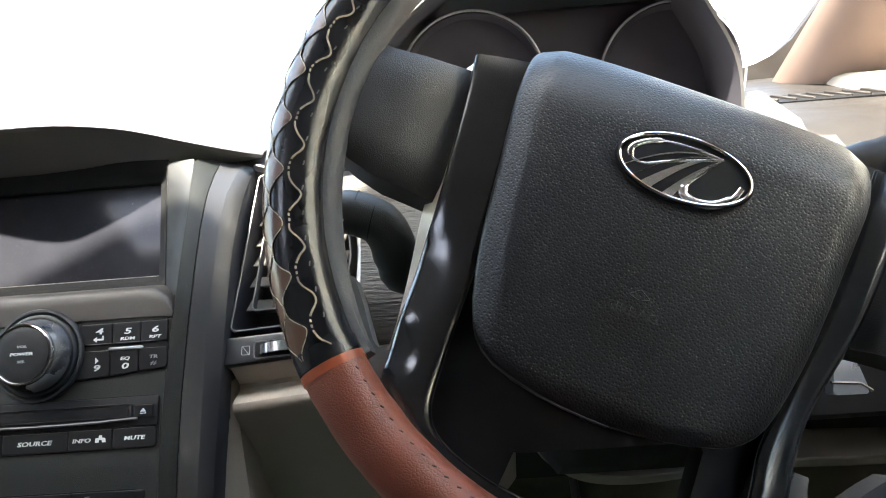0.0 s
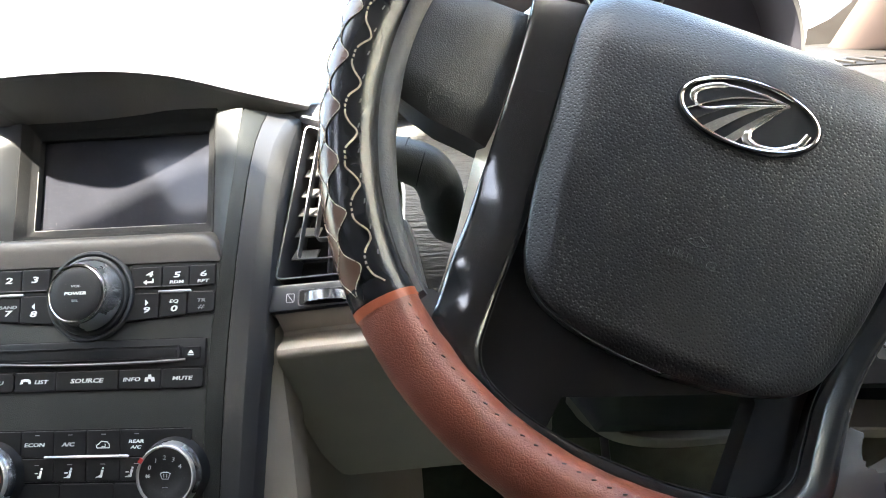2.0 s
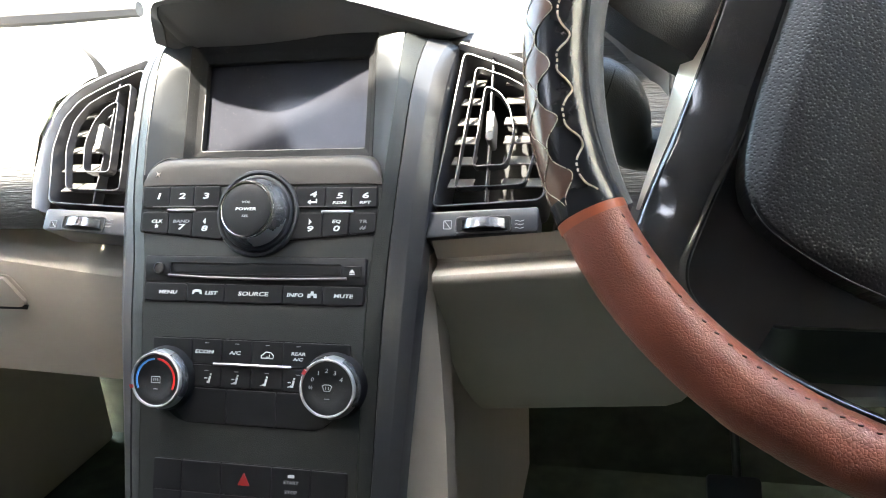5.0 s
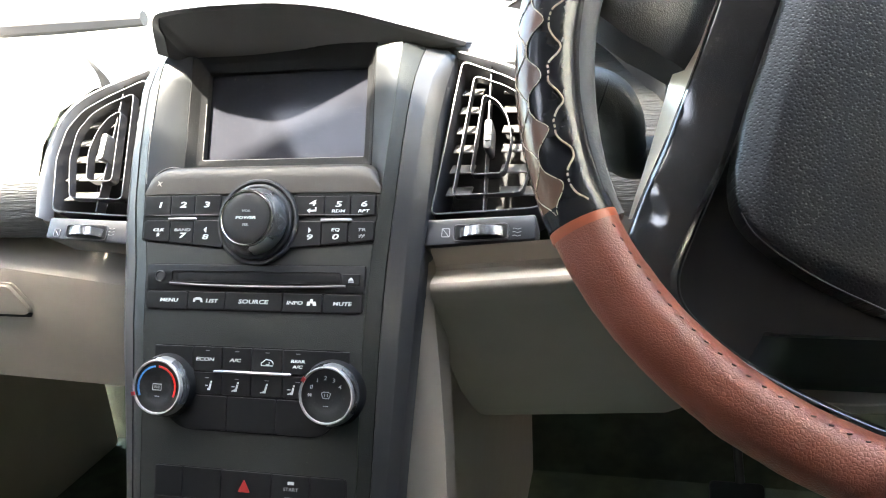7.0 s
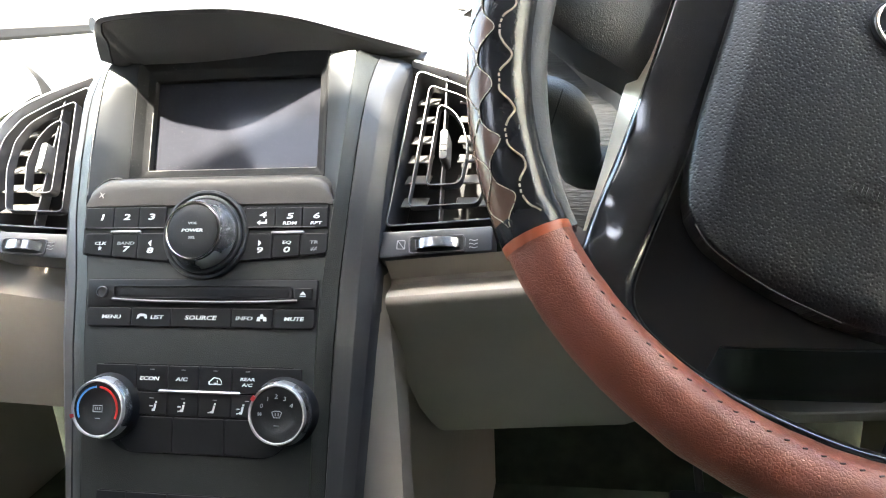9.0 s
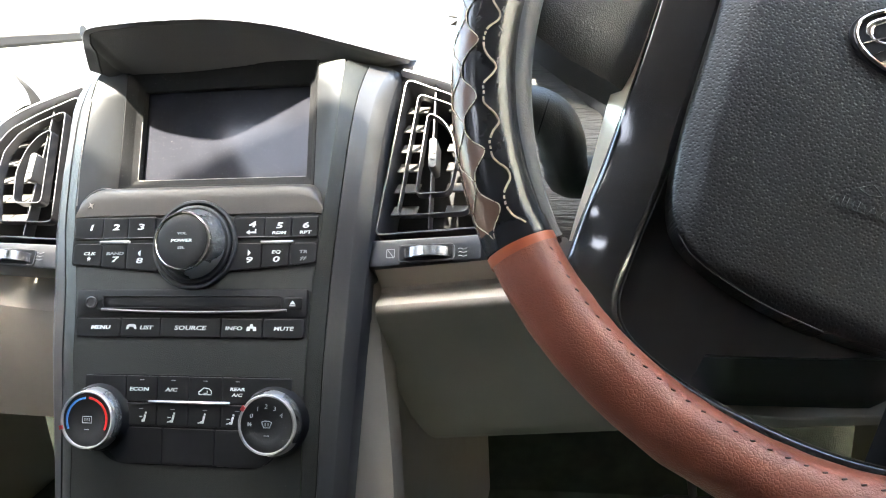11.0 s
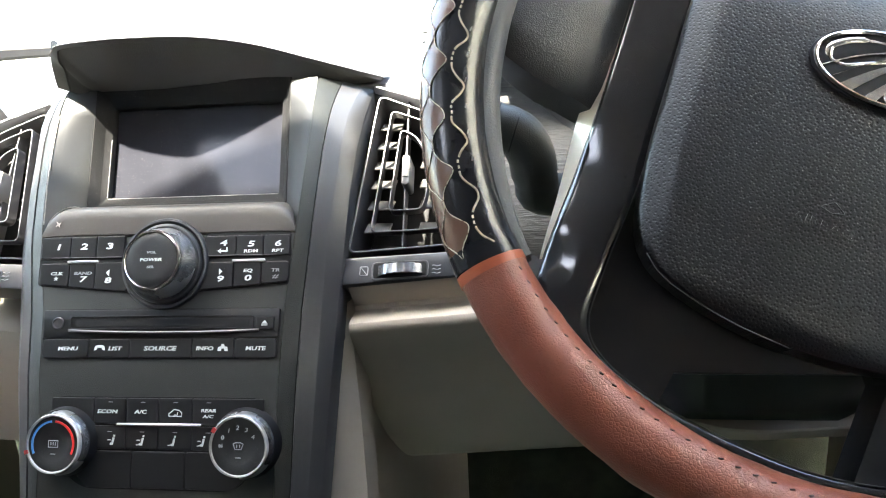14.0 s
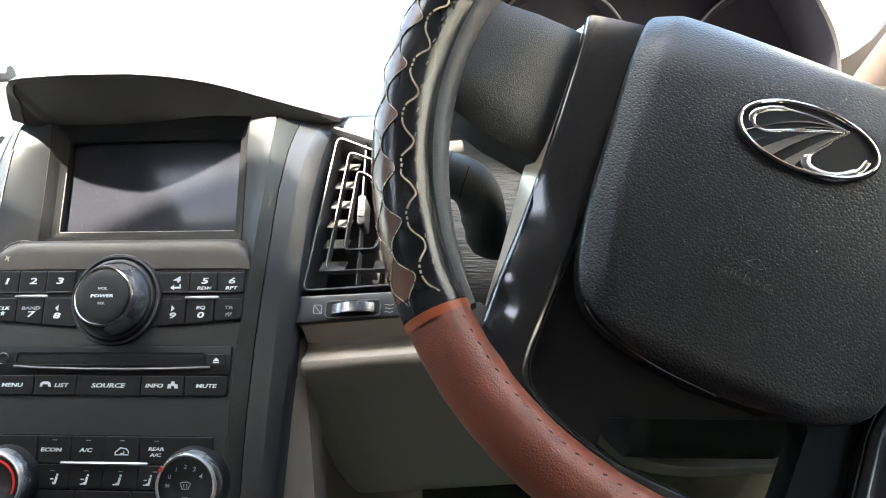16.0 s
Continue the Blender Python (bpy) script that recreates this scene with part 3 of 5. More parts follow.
        part("recess_wall", bm, RECESS, con, "dark satin side of the display recess")
    # frame round the display, sloping in towards the glass
    bm = bmesh.new()
    o, i = rounded(-0.0786, 0.0786, 0.0770, 0.176, 0.002, 2), rounded(-0.0685, 0.0685, 0.0880, 0.1605, 0.0015, 2)

    def ring(pts, h, k=1.0):
        return [(x * k, 0.1243 + (y - 0.1243) * k, h) for x, y in pts]

    def between(t):
        return [(x0 + (x1 - x0) * t, y0 + (y1 - y0) * t) for (x0, y0), (x1, y1) in zip(o, i)]
    sheet(bm, [ring(o, -0.030), ring(o, -0.0225), ring(between(0.08), -0.0222), ring(between(0.52), -0.0290), ring(between(0.56), -0.0298), ring(between(0.95), -0.0318), ring(i, -0.0325), ring(i, -0.040)], close=True)
    part("display_frame", bm, FRAME, con, "black display frame with highlighted edges")
    bm = bmesh.new()
    box(bm, -0.069, 0.069, 0.0875, 0.161, -0.042, -0.0375)
    part("display", bm, SCREEN, con, "dark switched-off display glass")
    # edge highlight painted as pale bars, left and bottom only
    for p, q in (((-0.0690, 0.135), (-0.0690, 0.0876)), ((-0.0690, 0.0876), (0.0690, 0.0876))):
        bm = bmesh.new()
        tube(bm, [(p[0] + (q[0] - p[0]) * i / 8, p[1] + (q[1] - p[1]) * i / 8, -0.0322) for i in range(9)], 0.0005, 6)
        part("edge_highlight", bm, EDGELIGHT, con, "painted highlight on the display frame's edge")
    # highlight painted down the passenger's side of the recess and round the ledge's end
    bm = bmesh.new()
    arris = []
    for i in range(13):
        v = 0.148 - 0.086 * i / 12
        a, h = edge(v)[0]
        arris.append((-a + 0.0002, v, h - 0.0003))
    tube(bm, arris, 0.00045, 6)
    part("edge_highlight", bm, EDGELIGHT, con, "painted highlight on the recess's edge")
    bm = bmesh.new()
    tube(bm, [(-0.0730 - 0.0205 * math.sin(radians(q)), 0.0545 + 0.0202 * math.cos(radians(q)), -0.0010) for q in range(84, -20, -8)], 0.00035, 6)
    part("edge_highlight", bm, EDGELIGHT, con, "painted highlight on the ledge's edge")
    # visor above the display, with a broad cheek on the passenger's side
    lip = smooth_path([(-0.1045, 0.0830, 0.7510), (-0.1010, 0.0770, 0.7590), (-0.0955, 0.0690, 0.7705), (-0.0875, 0.0610, 0.7770), (-0.0765, 0.0560, 0.7803), (-0.047, 0.0505, 0.7814), (-0.0245, 0.0520, 0.7817), (0.015, 0.0642, 0.7808), (0.055, 0.0792, 0.7741), (0.0985, 0.0870, 0.7609), (0.1285, 0.1035, 0.7505), (0.142, 0.122, 0.7450)], 5)
    inv = PM.inverted()
    inner = []
    for j, p in enumerate(lip):
        a, b = lip[max(0, j - 1)], lip[min(len(lip) - 1, j + 1)]
        d = Vector((b.x - a.x, 0, b.z - a.z)).normalized()
        wide = 0.0035 + 0.0065 * max(0.0, min(1.0, (-0.082 - p.x) / 0.012))
        inner.append(p + Vector((d.z, 0, -d.x)) * wide + Vector((0, 0.0015, 0)))
    back = [Vector((max(-0.080, min(0.080, p.x * 0.84)), 0.1000, 0.7420)) for p in lip]
    bm = bmesh.new()
    sheet(bm, [[inv @ q for q in back],
               [inv @ (q * 0.45 + p * 0.55 + Vector((0, 0, -0.002))) for q, p in zip(back, inner)],
               [inv @ (p + Vector((0, 0.002, 0))) for p in inner],
               [inv @ p for p in inner],
               [inv @ (p * 0.85 + q * 0.15 + Vector((0, -0.0008, 0))) for p, q in zip(lip, inner)],
               [inv @ (p + Vector((0, 0.0008, 0))) for p in lip],
               [inv @ (p + Vector((-0.001 if p.x < -0.09 else 0, 0.006, 0.0018))) for p in lip],
               [inv @ Vector((p.x * 1.02, 0.16, p.z * 0.75 + 0.25 * 0.765)) for p in lip],
               [inv @ Vector((p.x * 1.05, 0.28, 0.752)) for p in lip]])
    part("visor", bm, HOODMAT, con, "charcoal visor hooding the display")
    return con


con = console()


# ---- the air vents ----
def band(bm, pts, width, h0, h1):
    """A closed ribbon on edge, following an outline, from height h0 up to h1."""
    P = [Vector((x, y)) for x, y in pts]
    n = len(P)
    nor = []
    for i in range(n):
        d = (P[(i + 1) % n] - P[i - 1]).normalized()
        nor.append(Vector((d.y, -d.x)))
    o = [p + q * width / 2 for p, q in zip(P, nor)]
    q2 = [p - q * width / 2 for p, q in zip(P, nor)]
    c = 0.25 * width
    oc, qc = [p - q * c for p, q in zip(o, nor)], [p + q * c for p, q in zip(q2, nor)]
    sheet(bm, [[(p.x, p.y, h0) for p in o], [(p.x, p.y, h1 - c) for p in o], [(p.x, p.y, h1) for p in oc], [(p.x, p.y, h1) for p in qc], [(p.x, p.y, h1 - c) for p in q2], [(p.x, p.y, h0) for p in q2]], close=True)
    return bm


def vent(s):
    v = thing("air_vent", "black air vent with stepped louvre rings and a grip", "air vent", VM, group="dashboard air vents")
    def mir(pts):
        q = [(x * s / 1000, y / 1000) for x, y in pts]
        return q if s > 0 else q[::-1]
    ol = corner(mir([(124, -5), (203, 0), (212, 48), (209, 76), (197, 94), (174, 107), (140, 122)]), 0.006)
    bm = bmesh.new()
    band(bm, ol, 0.0015, -0.05, 0.0015)
    part("surround", bm, WIRE, v)
    bm = bmesh.new()
    line = smooth_path([Vector((x * s / 1000, y / 1000, 0)) for x, y in ((213, -6), (218, 20), (220, 54), (215, 80), (202, 99), (178, 113), (138, 128))], 14)
    sheet(bm, [[p + Vector((dx * 0.75 * s, dx * 0.22, dz)) for dx, dz in ((-0.0045, -0.010), (-0.0038, 0.0034), (-0.0020, 0.0054), (0.0006, 0.0058), (0.0030, 0.0042), (0.0042, 0.001), (0.0046, -0.010))] for p in line])
    part("outer_rim", bm, VENTRIM, v, "pale silver rounded outer rim")
    bm = bmesh.new()
    prism(bm, corner(mir([(125, -4), (202, 1), (211, 48), (208, 76), (196, 93), (173, 106), (141, 121)]), 0.006), -0.056, -0.05)
    part("duct", bm, DEEP, v)
    for k, pts in enumerate(([(139, 10), (190, 12), (199, 48), (198, 74), (188, 90), (173, 99.5), (150, 109)], [(151.5, 26), (176.5, 27), (181, 54), (177, 73), (169, 86), (158, 92)])):
        bm = bmesh.new()
        band(bm, corner(mir(pts), 0.005), 0.0011, -0.007, 0.001 + 0.001 * k)
        part("louvre_ring", bm, WIRE, v)
    for k, y in enumerate((17, 35, 52, 68, 85, 101)):
        x1 = (203, 207, 208, 206, 199, 182)[k]
        for p, q in ((130.5 + 0.09 * y, 150 + 0.06 * y), (172, x1)):
            bm = bmesh.new()
            a, b = sorted((p * s / 1000, q * s / 1000))
            box(bm, a, b, -0.0008, 0.0008, -0.010, 0.0055, 0.0005, 1)
            part("slat", bm, SLAT, v, m=Matrix.Translation((0, y / 1000, -0.012)) @ Matrix.Rotation(radians(46), 4, "X"))
    bm = bmesh.new()
    box(bm, 0.1625 * s - 0.0008, 0.1625 * s + 0.0008, 0.0, 0.121, -0.012, -0.001, 0.0005, 1)
    part("spine", bm, WIRE, v)
    grip = bmesh.new()
    prism(grip, rounded(0.164 * s - 0.0030, 0.164 * s + 0.0030, 0.044, 0.068, 0.0025, 4), -0.012, 0.007, 0.0012)
    g = part("grip", grip, WEB, v, "satin grey sliding grip")
    for y in (0.05, 0.055, 0.06):
        bm = bmesh.new()
        box(bm, 0.164 * s - 0.0022, 0.164 * s + 0.0022, y, y + 0.0010, 0.0066, 0.0075, 0.0003, 1)
        part("rib", bm, WIRE, g)
    # thumbwheel plate below
    c = thing("vent_control", "silver plate with a ribbed thumbwheel below the vent", "vent control", VM, group="vent controls")
    bm = bmesh.new()
    pts = mir([(120, -30), (201, -24), (201, -6), (120, -10)])
    prism(bm, corner(pts, 0.002, 2), -0.03, 0.003, 0.0012)
    part("plate", bm, PLATE, c)
    bm = bmesh.new()
    prism(bm, corner(mir([(144, -25.5), (181, -23.5), (181, -13.5), (144, -14.8)]), 0.003, 3), -0.002, 0.0034)
    part("well", bm, DEEP, c)
    bm = bmesh.new()
    band(bm, corner(mir([(143, -26.3), (182, -24.2), (182, -12.8), (143, -14.2)]), 0.003, 3), 0.0010, 0.002, 0.0040)
    part("well_rim", bm, WIRE, c)
    bm = bmesh.new()
    n = 26
    r0 = 0.0215
    prof = []
    for i in range(n * 2):
        a = 2 * math.pi * i / (n * 2)
        rr = r0 * (1.0 if i % 2 else 0.965)
        prof.append((rr * math.cos(a), rr * math.sin(a)))
    prism(bm, prof, -0.0034, 0.0034, 0.0012, 1)
    part("thumbwheel", bm, SMOKED, c, "ribbed metallic thumbwheel", m=Matrix.Translation((0.1625 * s, -0.0195, -0.0105)) @ Matrix.Rotation(radians(90), 4, "X") @ Matrix.Rotation(radians(3 * s), 4, "Y"))
    flow, shut = (0.1850, 0.1370) if s > 0 else (-0.1425, -0.1910)
    for k in range(3):
        bm = bmesh.new()
        tube(bm, [(flow + 0.0012 * j, -0.0166 - 0.0026 * k + 0.0004 * math.sin(j * 1.6), 0.0033) for j in range(6)], 0.0003, 5)
        part("airflow_mark", bm, GREYINK, c)
    bm = bmesh.new()
    band(bm, rounded(shut - 0.0028, shut + 0.0028, -0.0228, -0.0166, 0.0006, 2), 0.0005, 0.003, 0.0034)
    tube(bm, [(shut - 0.0025, -0.0166, 0.0033), (shut + 0.0025, -0.0228, 0.0033)], 0.0003, 5)
    part("shut_mark", bm, GREYINK, c)
    return v


vent(1)
vent(-1)


# ---- the steering wheel ----
def torus_point(R, r, th, ph):
    """A point of the rim: th round the wheel, ph round the rim (0 faces the driver, 90 outwards)."""
    q = R + r * math.sin(ph)
    return Vector((q * math.cos(th), q * math.sin(th), r * math.cos(ph)))


def rim_piece(t0, t1, r, steps, around=28, R=0.176, swell=0.0):
    bm = bmesh.new()
    rows = []
    for i in range(steps + 1):
        th = radians(t0 + (t1 - t0) * i / steps)
        rows.append([torus_point(R, r + swell * noise.noise((th * 14, 4 * math.cos(2 * math.pi * k / around), 4 * math.sin(2 * math.pi * k / around))), th, 2 * math.pi * k / around) for k in range(around)])
    return sheet(bm, rows, close=True)


def steering_wheel():
    w = thing("steering_wheel", "steering wheel in stitched black and reddish brown leather, slightly turned", "steering wheel", WM)
    R, r = 0.176, 0.0145
    part("lower_cover", rim_piece(229, 311, r, 60, swell=0.0006), BROWN, w, "reddish brown leather cover")
    part("upper_cover", rim_piece(28, 152, r, 90, swell=0.0006), BROWN, w, "reddish brown leather cover")
    part("grip_cover", rim_piece(152, 229, r - 0.0002, 60, swell=0.0004), LEATHER, w, "quilted black leather with cream stitching")
    part("grip_cover", rim_piece(-49, 28, r - 0.0002, 60, swell=0.0004), LEATHER, w, "quilted black leather with cream stitching")
    for a in (229, 311, 28, 152):
        d = -1 if a in (229, 28) else 1
        part("edge_band", rim_piece(a, a - d * 1.3, r + 0.0005, 3), ORANGE, w, "orange painted leather edge")
        part("hem", rim_piece(a + d * 0.2, a + d * 2.6, r + 0.0004, 3), LEATHER, w)
    # stitching of the black grips: lens-shaped quilting and one bold wave
    WAVES = 9.3

    def wave(u, p0, amp, skew):
        t = u * 2 * math.pi * WAVES + 0.8
        return radians(p0 + amp * math.cos(t + skew * math.sin(t)) + 2.5 * noise.noise((u * 55, p0, 0)))
    for a0, a1 in ((153.5, 227.4), (-47.4, 26.5)):
        n = 372
        # pale brown panel outside the quilting
        bm = bmesh.new()
        sheet(bm, [[torus_point(R, r + 0.0001 * min(1, k), radians(a0 + (a1 - a0) * i / n), wave(i / n, 21, -14, 0.35) * (1 - k / 8) + radians(112) * k / 8) for k in range(9)] for i in range(n + 1)])
        part("outer_panel", bm, TAN, w, "brown leather panel beyond the quilting")
        for p0, amp, skew, bold in ((-14, 11, -0.45, True), (21, -14, 0.35, False), (52, 15, 0.2, False)):
            bm = bmesh.new()
            j = 0
            while j < n - 2:
                # the bold thread runs unbroken down one flank of each wave and in beads down the other
                turn = (j / n * WAVES + 0.8 / (2 * math.pi)) % 1.0
                solid = not bold or 0.02 < turn < 0.58
                seg = (7 if solid else 2) + (1 if not bold else 0)
                line = [torus_point(R, r + 0.0003 + 0.0001 * math.sin(q * 2.1), radians(a0 + (a1 - a0) * min(1.0, (j + q) / n)), wave(min(1.0, (j + q) / n), p0, amp, skew)) for q in range(seg + 1)]
                tube(bm, line, 0.00048 if bold else 0.00026, 5)
                j += seg + (0 if solid and bold else 2 if bold else 1)
            part("stitching", bm, THREAD, w, "cream wavy stitching")
        bm = bmesh.new()
        for j in range(int(WAVES * 2)):
            th = a0 + (a1 - a0) * (j + 0.35) / (WAVES * 2)
            tube(bm, [torus_point(R, r + 0.0002, radians(th + 0.7 * q), radians(-29 + 2 * q)) for q in (0, 0.5, 1)], 0.00034, 5)
        part("stitching", bm, GREYTHREAD, w, "grey seam stitches")
    # sunken stitches along the brown leather
    for a0, a1 in ((231.5, 308.5), (31, 149)):
        bm = bmesh.new()
        n = int((a1 - a0) / 2.2)
        for j in range(n):
            th = a0 + (a1 - a0) * j / n
            tube(bm, [torus_point(R, r + 0.0002, radians(th + 0.55 * q), radians(-42 - 3 * q)) for q in (0, 0.5, 1)], 0.00036, 5)
        part("stitching", bm, DARKTHREAD, w, "dark sunken stitches")
    # moulded core inside the cover
    for a0, a1 in ((140, 230), (-50, 40)):
        bm = bmesh.new()
        rows = []
        for i in range(40):
            th = radians(a0 + (a1 - a0) * i / 39)
            low = (i - 29) / 10 if a0 > 100 else (10 - i) / 10
            k = max(0.0, low) ** 1.5
            rows.append([Vector(((q + max(0.0, 0.1585 - q) * k) * math.cos(th), (q + max(0.0, 0.1585 - q) * k) * math.sin(th), h - 0.002 * k)) for q, h in ((0.170, -0.0150), (0.1625, -0.0150), (0.1578, -0.0125), (0.1557, -0.0085), (0.1555, -0.0045), (0.1563, -0.0008), (0.1582, 0.0020), (0.1610, 0.0036), (0.1650, 0.0040), (0.171, 0.0010))])
        sheet(bm, rows)
        part("rim_core", bm, SUEDE, w, "grey pebbled rubber rim core")
    # upper spokes
    for s in (-1, 1):
        bm = bmesh.new()
        rows = []
        for x, y0, y1, h in ((0.158, -0.036, 0.024, -0.004), (0.150, -0.039, 0.024, -0.006), (0.135, -0.042, 0.027, -0.010), (0.124, -0.041, 0.030, -0.016), (0.112, -0.040, 0.034, -0.024), (0.098, -0.040, 0.036, -0.034)):
            ring = []
            for t in range(9):
                y = y0 + (y1 - y0) * t / 8
                e = abs(t / 4 - 1) ** 6
                ring.append((s * x, y, h - 0.005 * e))
            ring += [(s * x, y1 + 0.001, h - 0.03), (s * x, y0 - 0.001, h - 0.03)]
            rows.append(ring)
        sheet(bm, rows, close=True)
        part("spoke", bm, GRAIN_FINE, w, "finely grained black spoke cover")
        # lower web that joins the bezel to the rim
        bm = bmesh.new()
        curve = smooth_path([(-0.128, -0.0904, 0), (-0.1207, -0.0986, 0), (-0.1120, -0.1100, 0), (-0.1070, -0.1160, 0), (-0.1020, -0.1182, 0), (-0.0975, -0.1160, 0), (-0.0950, -0.1100, 0), (-0.0945, -0.1040, 0)], 5)
        pts = [(s * p.x, p.y) for p in curve] + [(s * x, y) for x, y in ((-0.088, -0.104), (-0.086, -0.125), (-0.084, -0.142), (-0.100, -0.146), (-0.118, -0.132), (-0.140, -0.106), (-0.149, -0.090))]
        prism(bm, pts if s > 0 else pts[::-1], -0.042, -0.025, 0.0012, 2)
        part("lower_web", bm, WEB, w, "satin grey lower web")
    # glossy frame round the airbag cover
    path = [(-0.0965, 0.0395), (-0.0945, 0.02), (-0.0900, -0.03), (-0.0870, -0.075), (-0.0855, -0.115), (-0.0815, -0.140), (-0.066, -0.155), (-0.035, -0.163), (0, -0.165)]
    RIGHT_ARM = [(0.035, -0.163, 0.008), (0.066, -0.155, 0.0095), (0.0775, -0.138, 0.0088), (0.0770, -0.118, 0.0082), (0.0760, -0.100, 0.0080), (0.0790, -0.075, 0.0068), (0.0890, -0.030, 0.0085), (0.0945, 0.020, 0.0098), (0.0965, 0.0395, 0.010)]
    wid = [0.0165, 0.0152, 0.0140, 0.0136, 0.0132, 0.0124, 0.010, 0.008, 0.0075]
    full = smooth_path([(x, y, q) for (x, y), q in zip(path, wid)] + RIGHT_ARM, 8)
    rows, lines, outs = [], [[], []], []
    for i, p in enumerate(full):
        a, b = full[max(0, i - 1)], full[min(len(full) - 1, i + 1)]
        d = Vector((b.x - a.x, b.y - a.y)).normalized()
        nrm = Vector((-d.y, d.x))
        c = Vector((p.x, p.y))
        h = -0.020 - 0.002 * max(0, (p.y - 0.015) / 0.03) ** 2
        hollow = math.exp(-((p.y + 0.072) / 0.020) ** 2) + math.exp(-((p.y + 0.117) / 0.010) ** 2)
        right = max(min(1.0, max(0.0, p.x / 0.05)), 0.8 - 0.8 * min(1.0, hollow))
        lean = p.z * 0.10 * math.sin(p.y * 62 + 1.2) * (1 - right)
        ring = []
        # a broad outer facet on one arm, a flat face on the other
        for q, z, flat in ((-1, -0.018, -0.018), (-1, -0.0045, -0.0020), (-0.97, -0.0018, 0.0020), (-0.92, -0.0006, 0.0042), (-0.75, 0.0004, 0.0056), (-0.4, 0.0024, 0.0061), (0, 0.0047, 0.0063), (0.4, 0.0062, 0.0064), (0.75, 0.0064, 0.0064), (0.93, 0.0056, 0.0056), (1, 0.0040, 0.0040), (1.0, -0.012, -0.012)):
            g = c + nrm * q * p.z
            ring.append((g.x, g.y, h + z + (flat - z) * right + q * lean))
        rows.append(ring)
        outs.append(Vector((-nrm.x, -nrm.y, 0)))
        for k, q in enumerate((-1.0, 1.0)):
            g = c + nrm * q * (p.z + 0.0004)
            lines[k].append((g.x, g.y, h + q * lean + (0.0046 if k else -0.0065)))
    bm = bmesh.new()
    sheet(bm, rows)
    for rr in (rows[0], rows[-1]):
        bm.faces.new([bm.verts.new(q) for q in rr])
    part("bezel", bm, PIANO, w, "glossy black lacquered frame")
    for k in (0, 1):
        bm = bmesh.new()
        if k == 1:
            tube(bm, lines[k], 0.00025, 6)
        else:
            side = [Vector(q) for q in lines[k]]
            flare = [(0.0085 if q.x < 0 else 0.001) * max(0.12, min(1, (q.y + 0.135) / 0.09)) for q in side]
            sheet(bm, [[q + Vector((0, 0, 0.001)), q + o * 0.001 + Vector((0, 0, -0.002)), q + o * f + Vector((0, 0, -0.014)), q + o * f + Vector((0, 0, -0.03))] for q, o, f in zip(side, outs, flare)])
        part("bezel_edge", bm, RECESS if k == 1 else CHAMPAGNE, w, "dark inner edge" if k == 1 else "champagne painted outer edge")
    # airbag cover: a face with a flat bevel down either side and a roll along its top
    ys = [-0.1148, -0.1142, -0.1128, -0.1105, -0.1070, -0.1030, -0.098, -0.092, -0.084, -0.075, -0.065, -0.055, -0.045, -0.035, -0.025, -0.015, -0.005, 0.004, 0.012, 0.019, 0.025, 0.030, 0.034, 0.0375, 0.0405]
    side = [(-0.1148, 0.006), (-0.1142, 0.016), (-0.1128, 0.028), (-0.1105, 0.040), (-0.107, 0.051), (-0.103, 0.0575), (-0.098, 0.0625), (-0.092, 0.0660), (-0.084, 0.0692), (-0.069, 0.0730), (-0.05, 0.0762), (-0.035, 0.0778), (-0.015, 0.0800), (0.0, 0.0818), (0.012, 0.0832), (0.028, 0.0842), (0.036, 0.0835), (0.0405, 0.0815)]

    def half(y):
        for (ya, wa), (yb, wb) in zip(side, side[1:]):
            if y <= yb:
                return wa + (wb - wa) * (y - ya) / (yb - ya)
        return side[-1][1]

    def top_of(x):
        return 0.0518 - 0.0035 * (abs(x) / 0.083) ** 4 - 0.040 * x

    def dome(x, y, d):
        """Height of the cover's face, d from its nearer side."""
        h = 0.0035 - 0.0012 * (y / 0.05) ** 2 * (1 if y < 0 else 0.4) - 0.0012 * (x / 0.08) ** 2
        low = min(1.0, max(0.0, (y + 0.112) / 0.03))
        h -= 0.0062 * max(0.0, 1 - d / 0.0125) * low + 0.0022 * max(0.0, 1 - d / 0.0016) ** 2
        h -= 0.0165 * max(0.0, 1 - (top_of(x) - y) / 0.036) ** 2.2
        return h - 0.0042 * max(0.0, (-0.1055 - y) / 0.0095) ** 2
    bm = bmesh.new()
    rows = []
    insets = (0.0, 0.0006, 0.0016, 0.004, 0.008, 0.0117, 0.0133, 0.018)
    for y in ys:
        q = half(y)
        k = min(1.0, q / 0.06)
        xs = [-q + d * k for d in insets]
        xs += [xs[-1] + (-2 * xs[-1]) * i / 13 for i in range(1, 13)] + [q - d * k for d in insets[::-1]]
        lift = max(0.0, (y - 0.019) / 0.0215)
        row = []
        for x in xs:
            yy = y + (top_of(x) - 0.0015 - y) * lift if lift > 0 else y
            row.append((x, yy, dome(x, yy, (q - abs(x)) / k)))
        rows.append(row)
    last = rows[-1]
    rows.append([(x * 0.998, y + 0.0018, h - 0.0030) for x, y, h in last])
    rows.append([(x * 0.992, y + 0.0022, h - 0.0080) for x, y, h in last])
    rows.append([(x * 0.98, y, h - 0.022) for x, y, h in last])
    rows.insert(0, [(x, y - 0.0008, h - 0.022) for x, y, h in rows[0]])
    rows = [[(r2[0][0] * 1.003, r2[0][1], r2[0][2] - 0.016)] + r2 + [(r2[-1][0] * 1.003, r2[-1][1], r2[-1][2] - 0.016)] for r2 in rows]
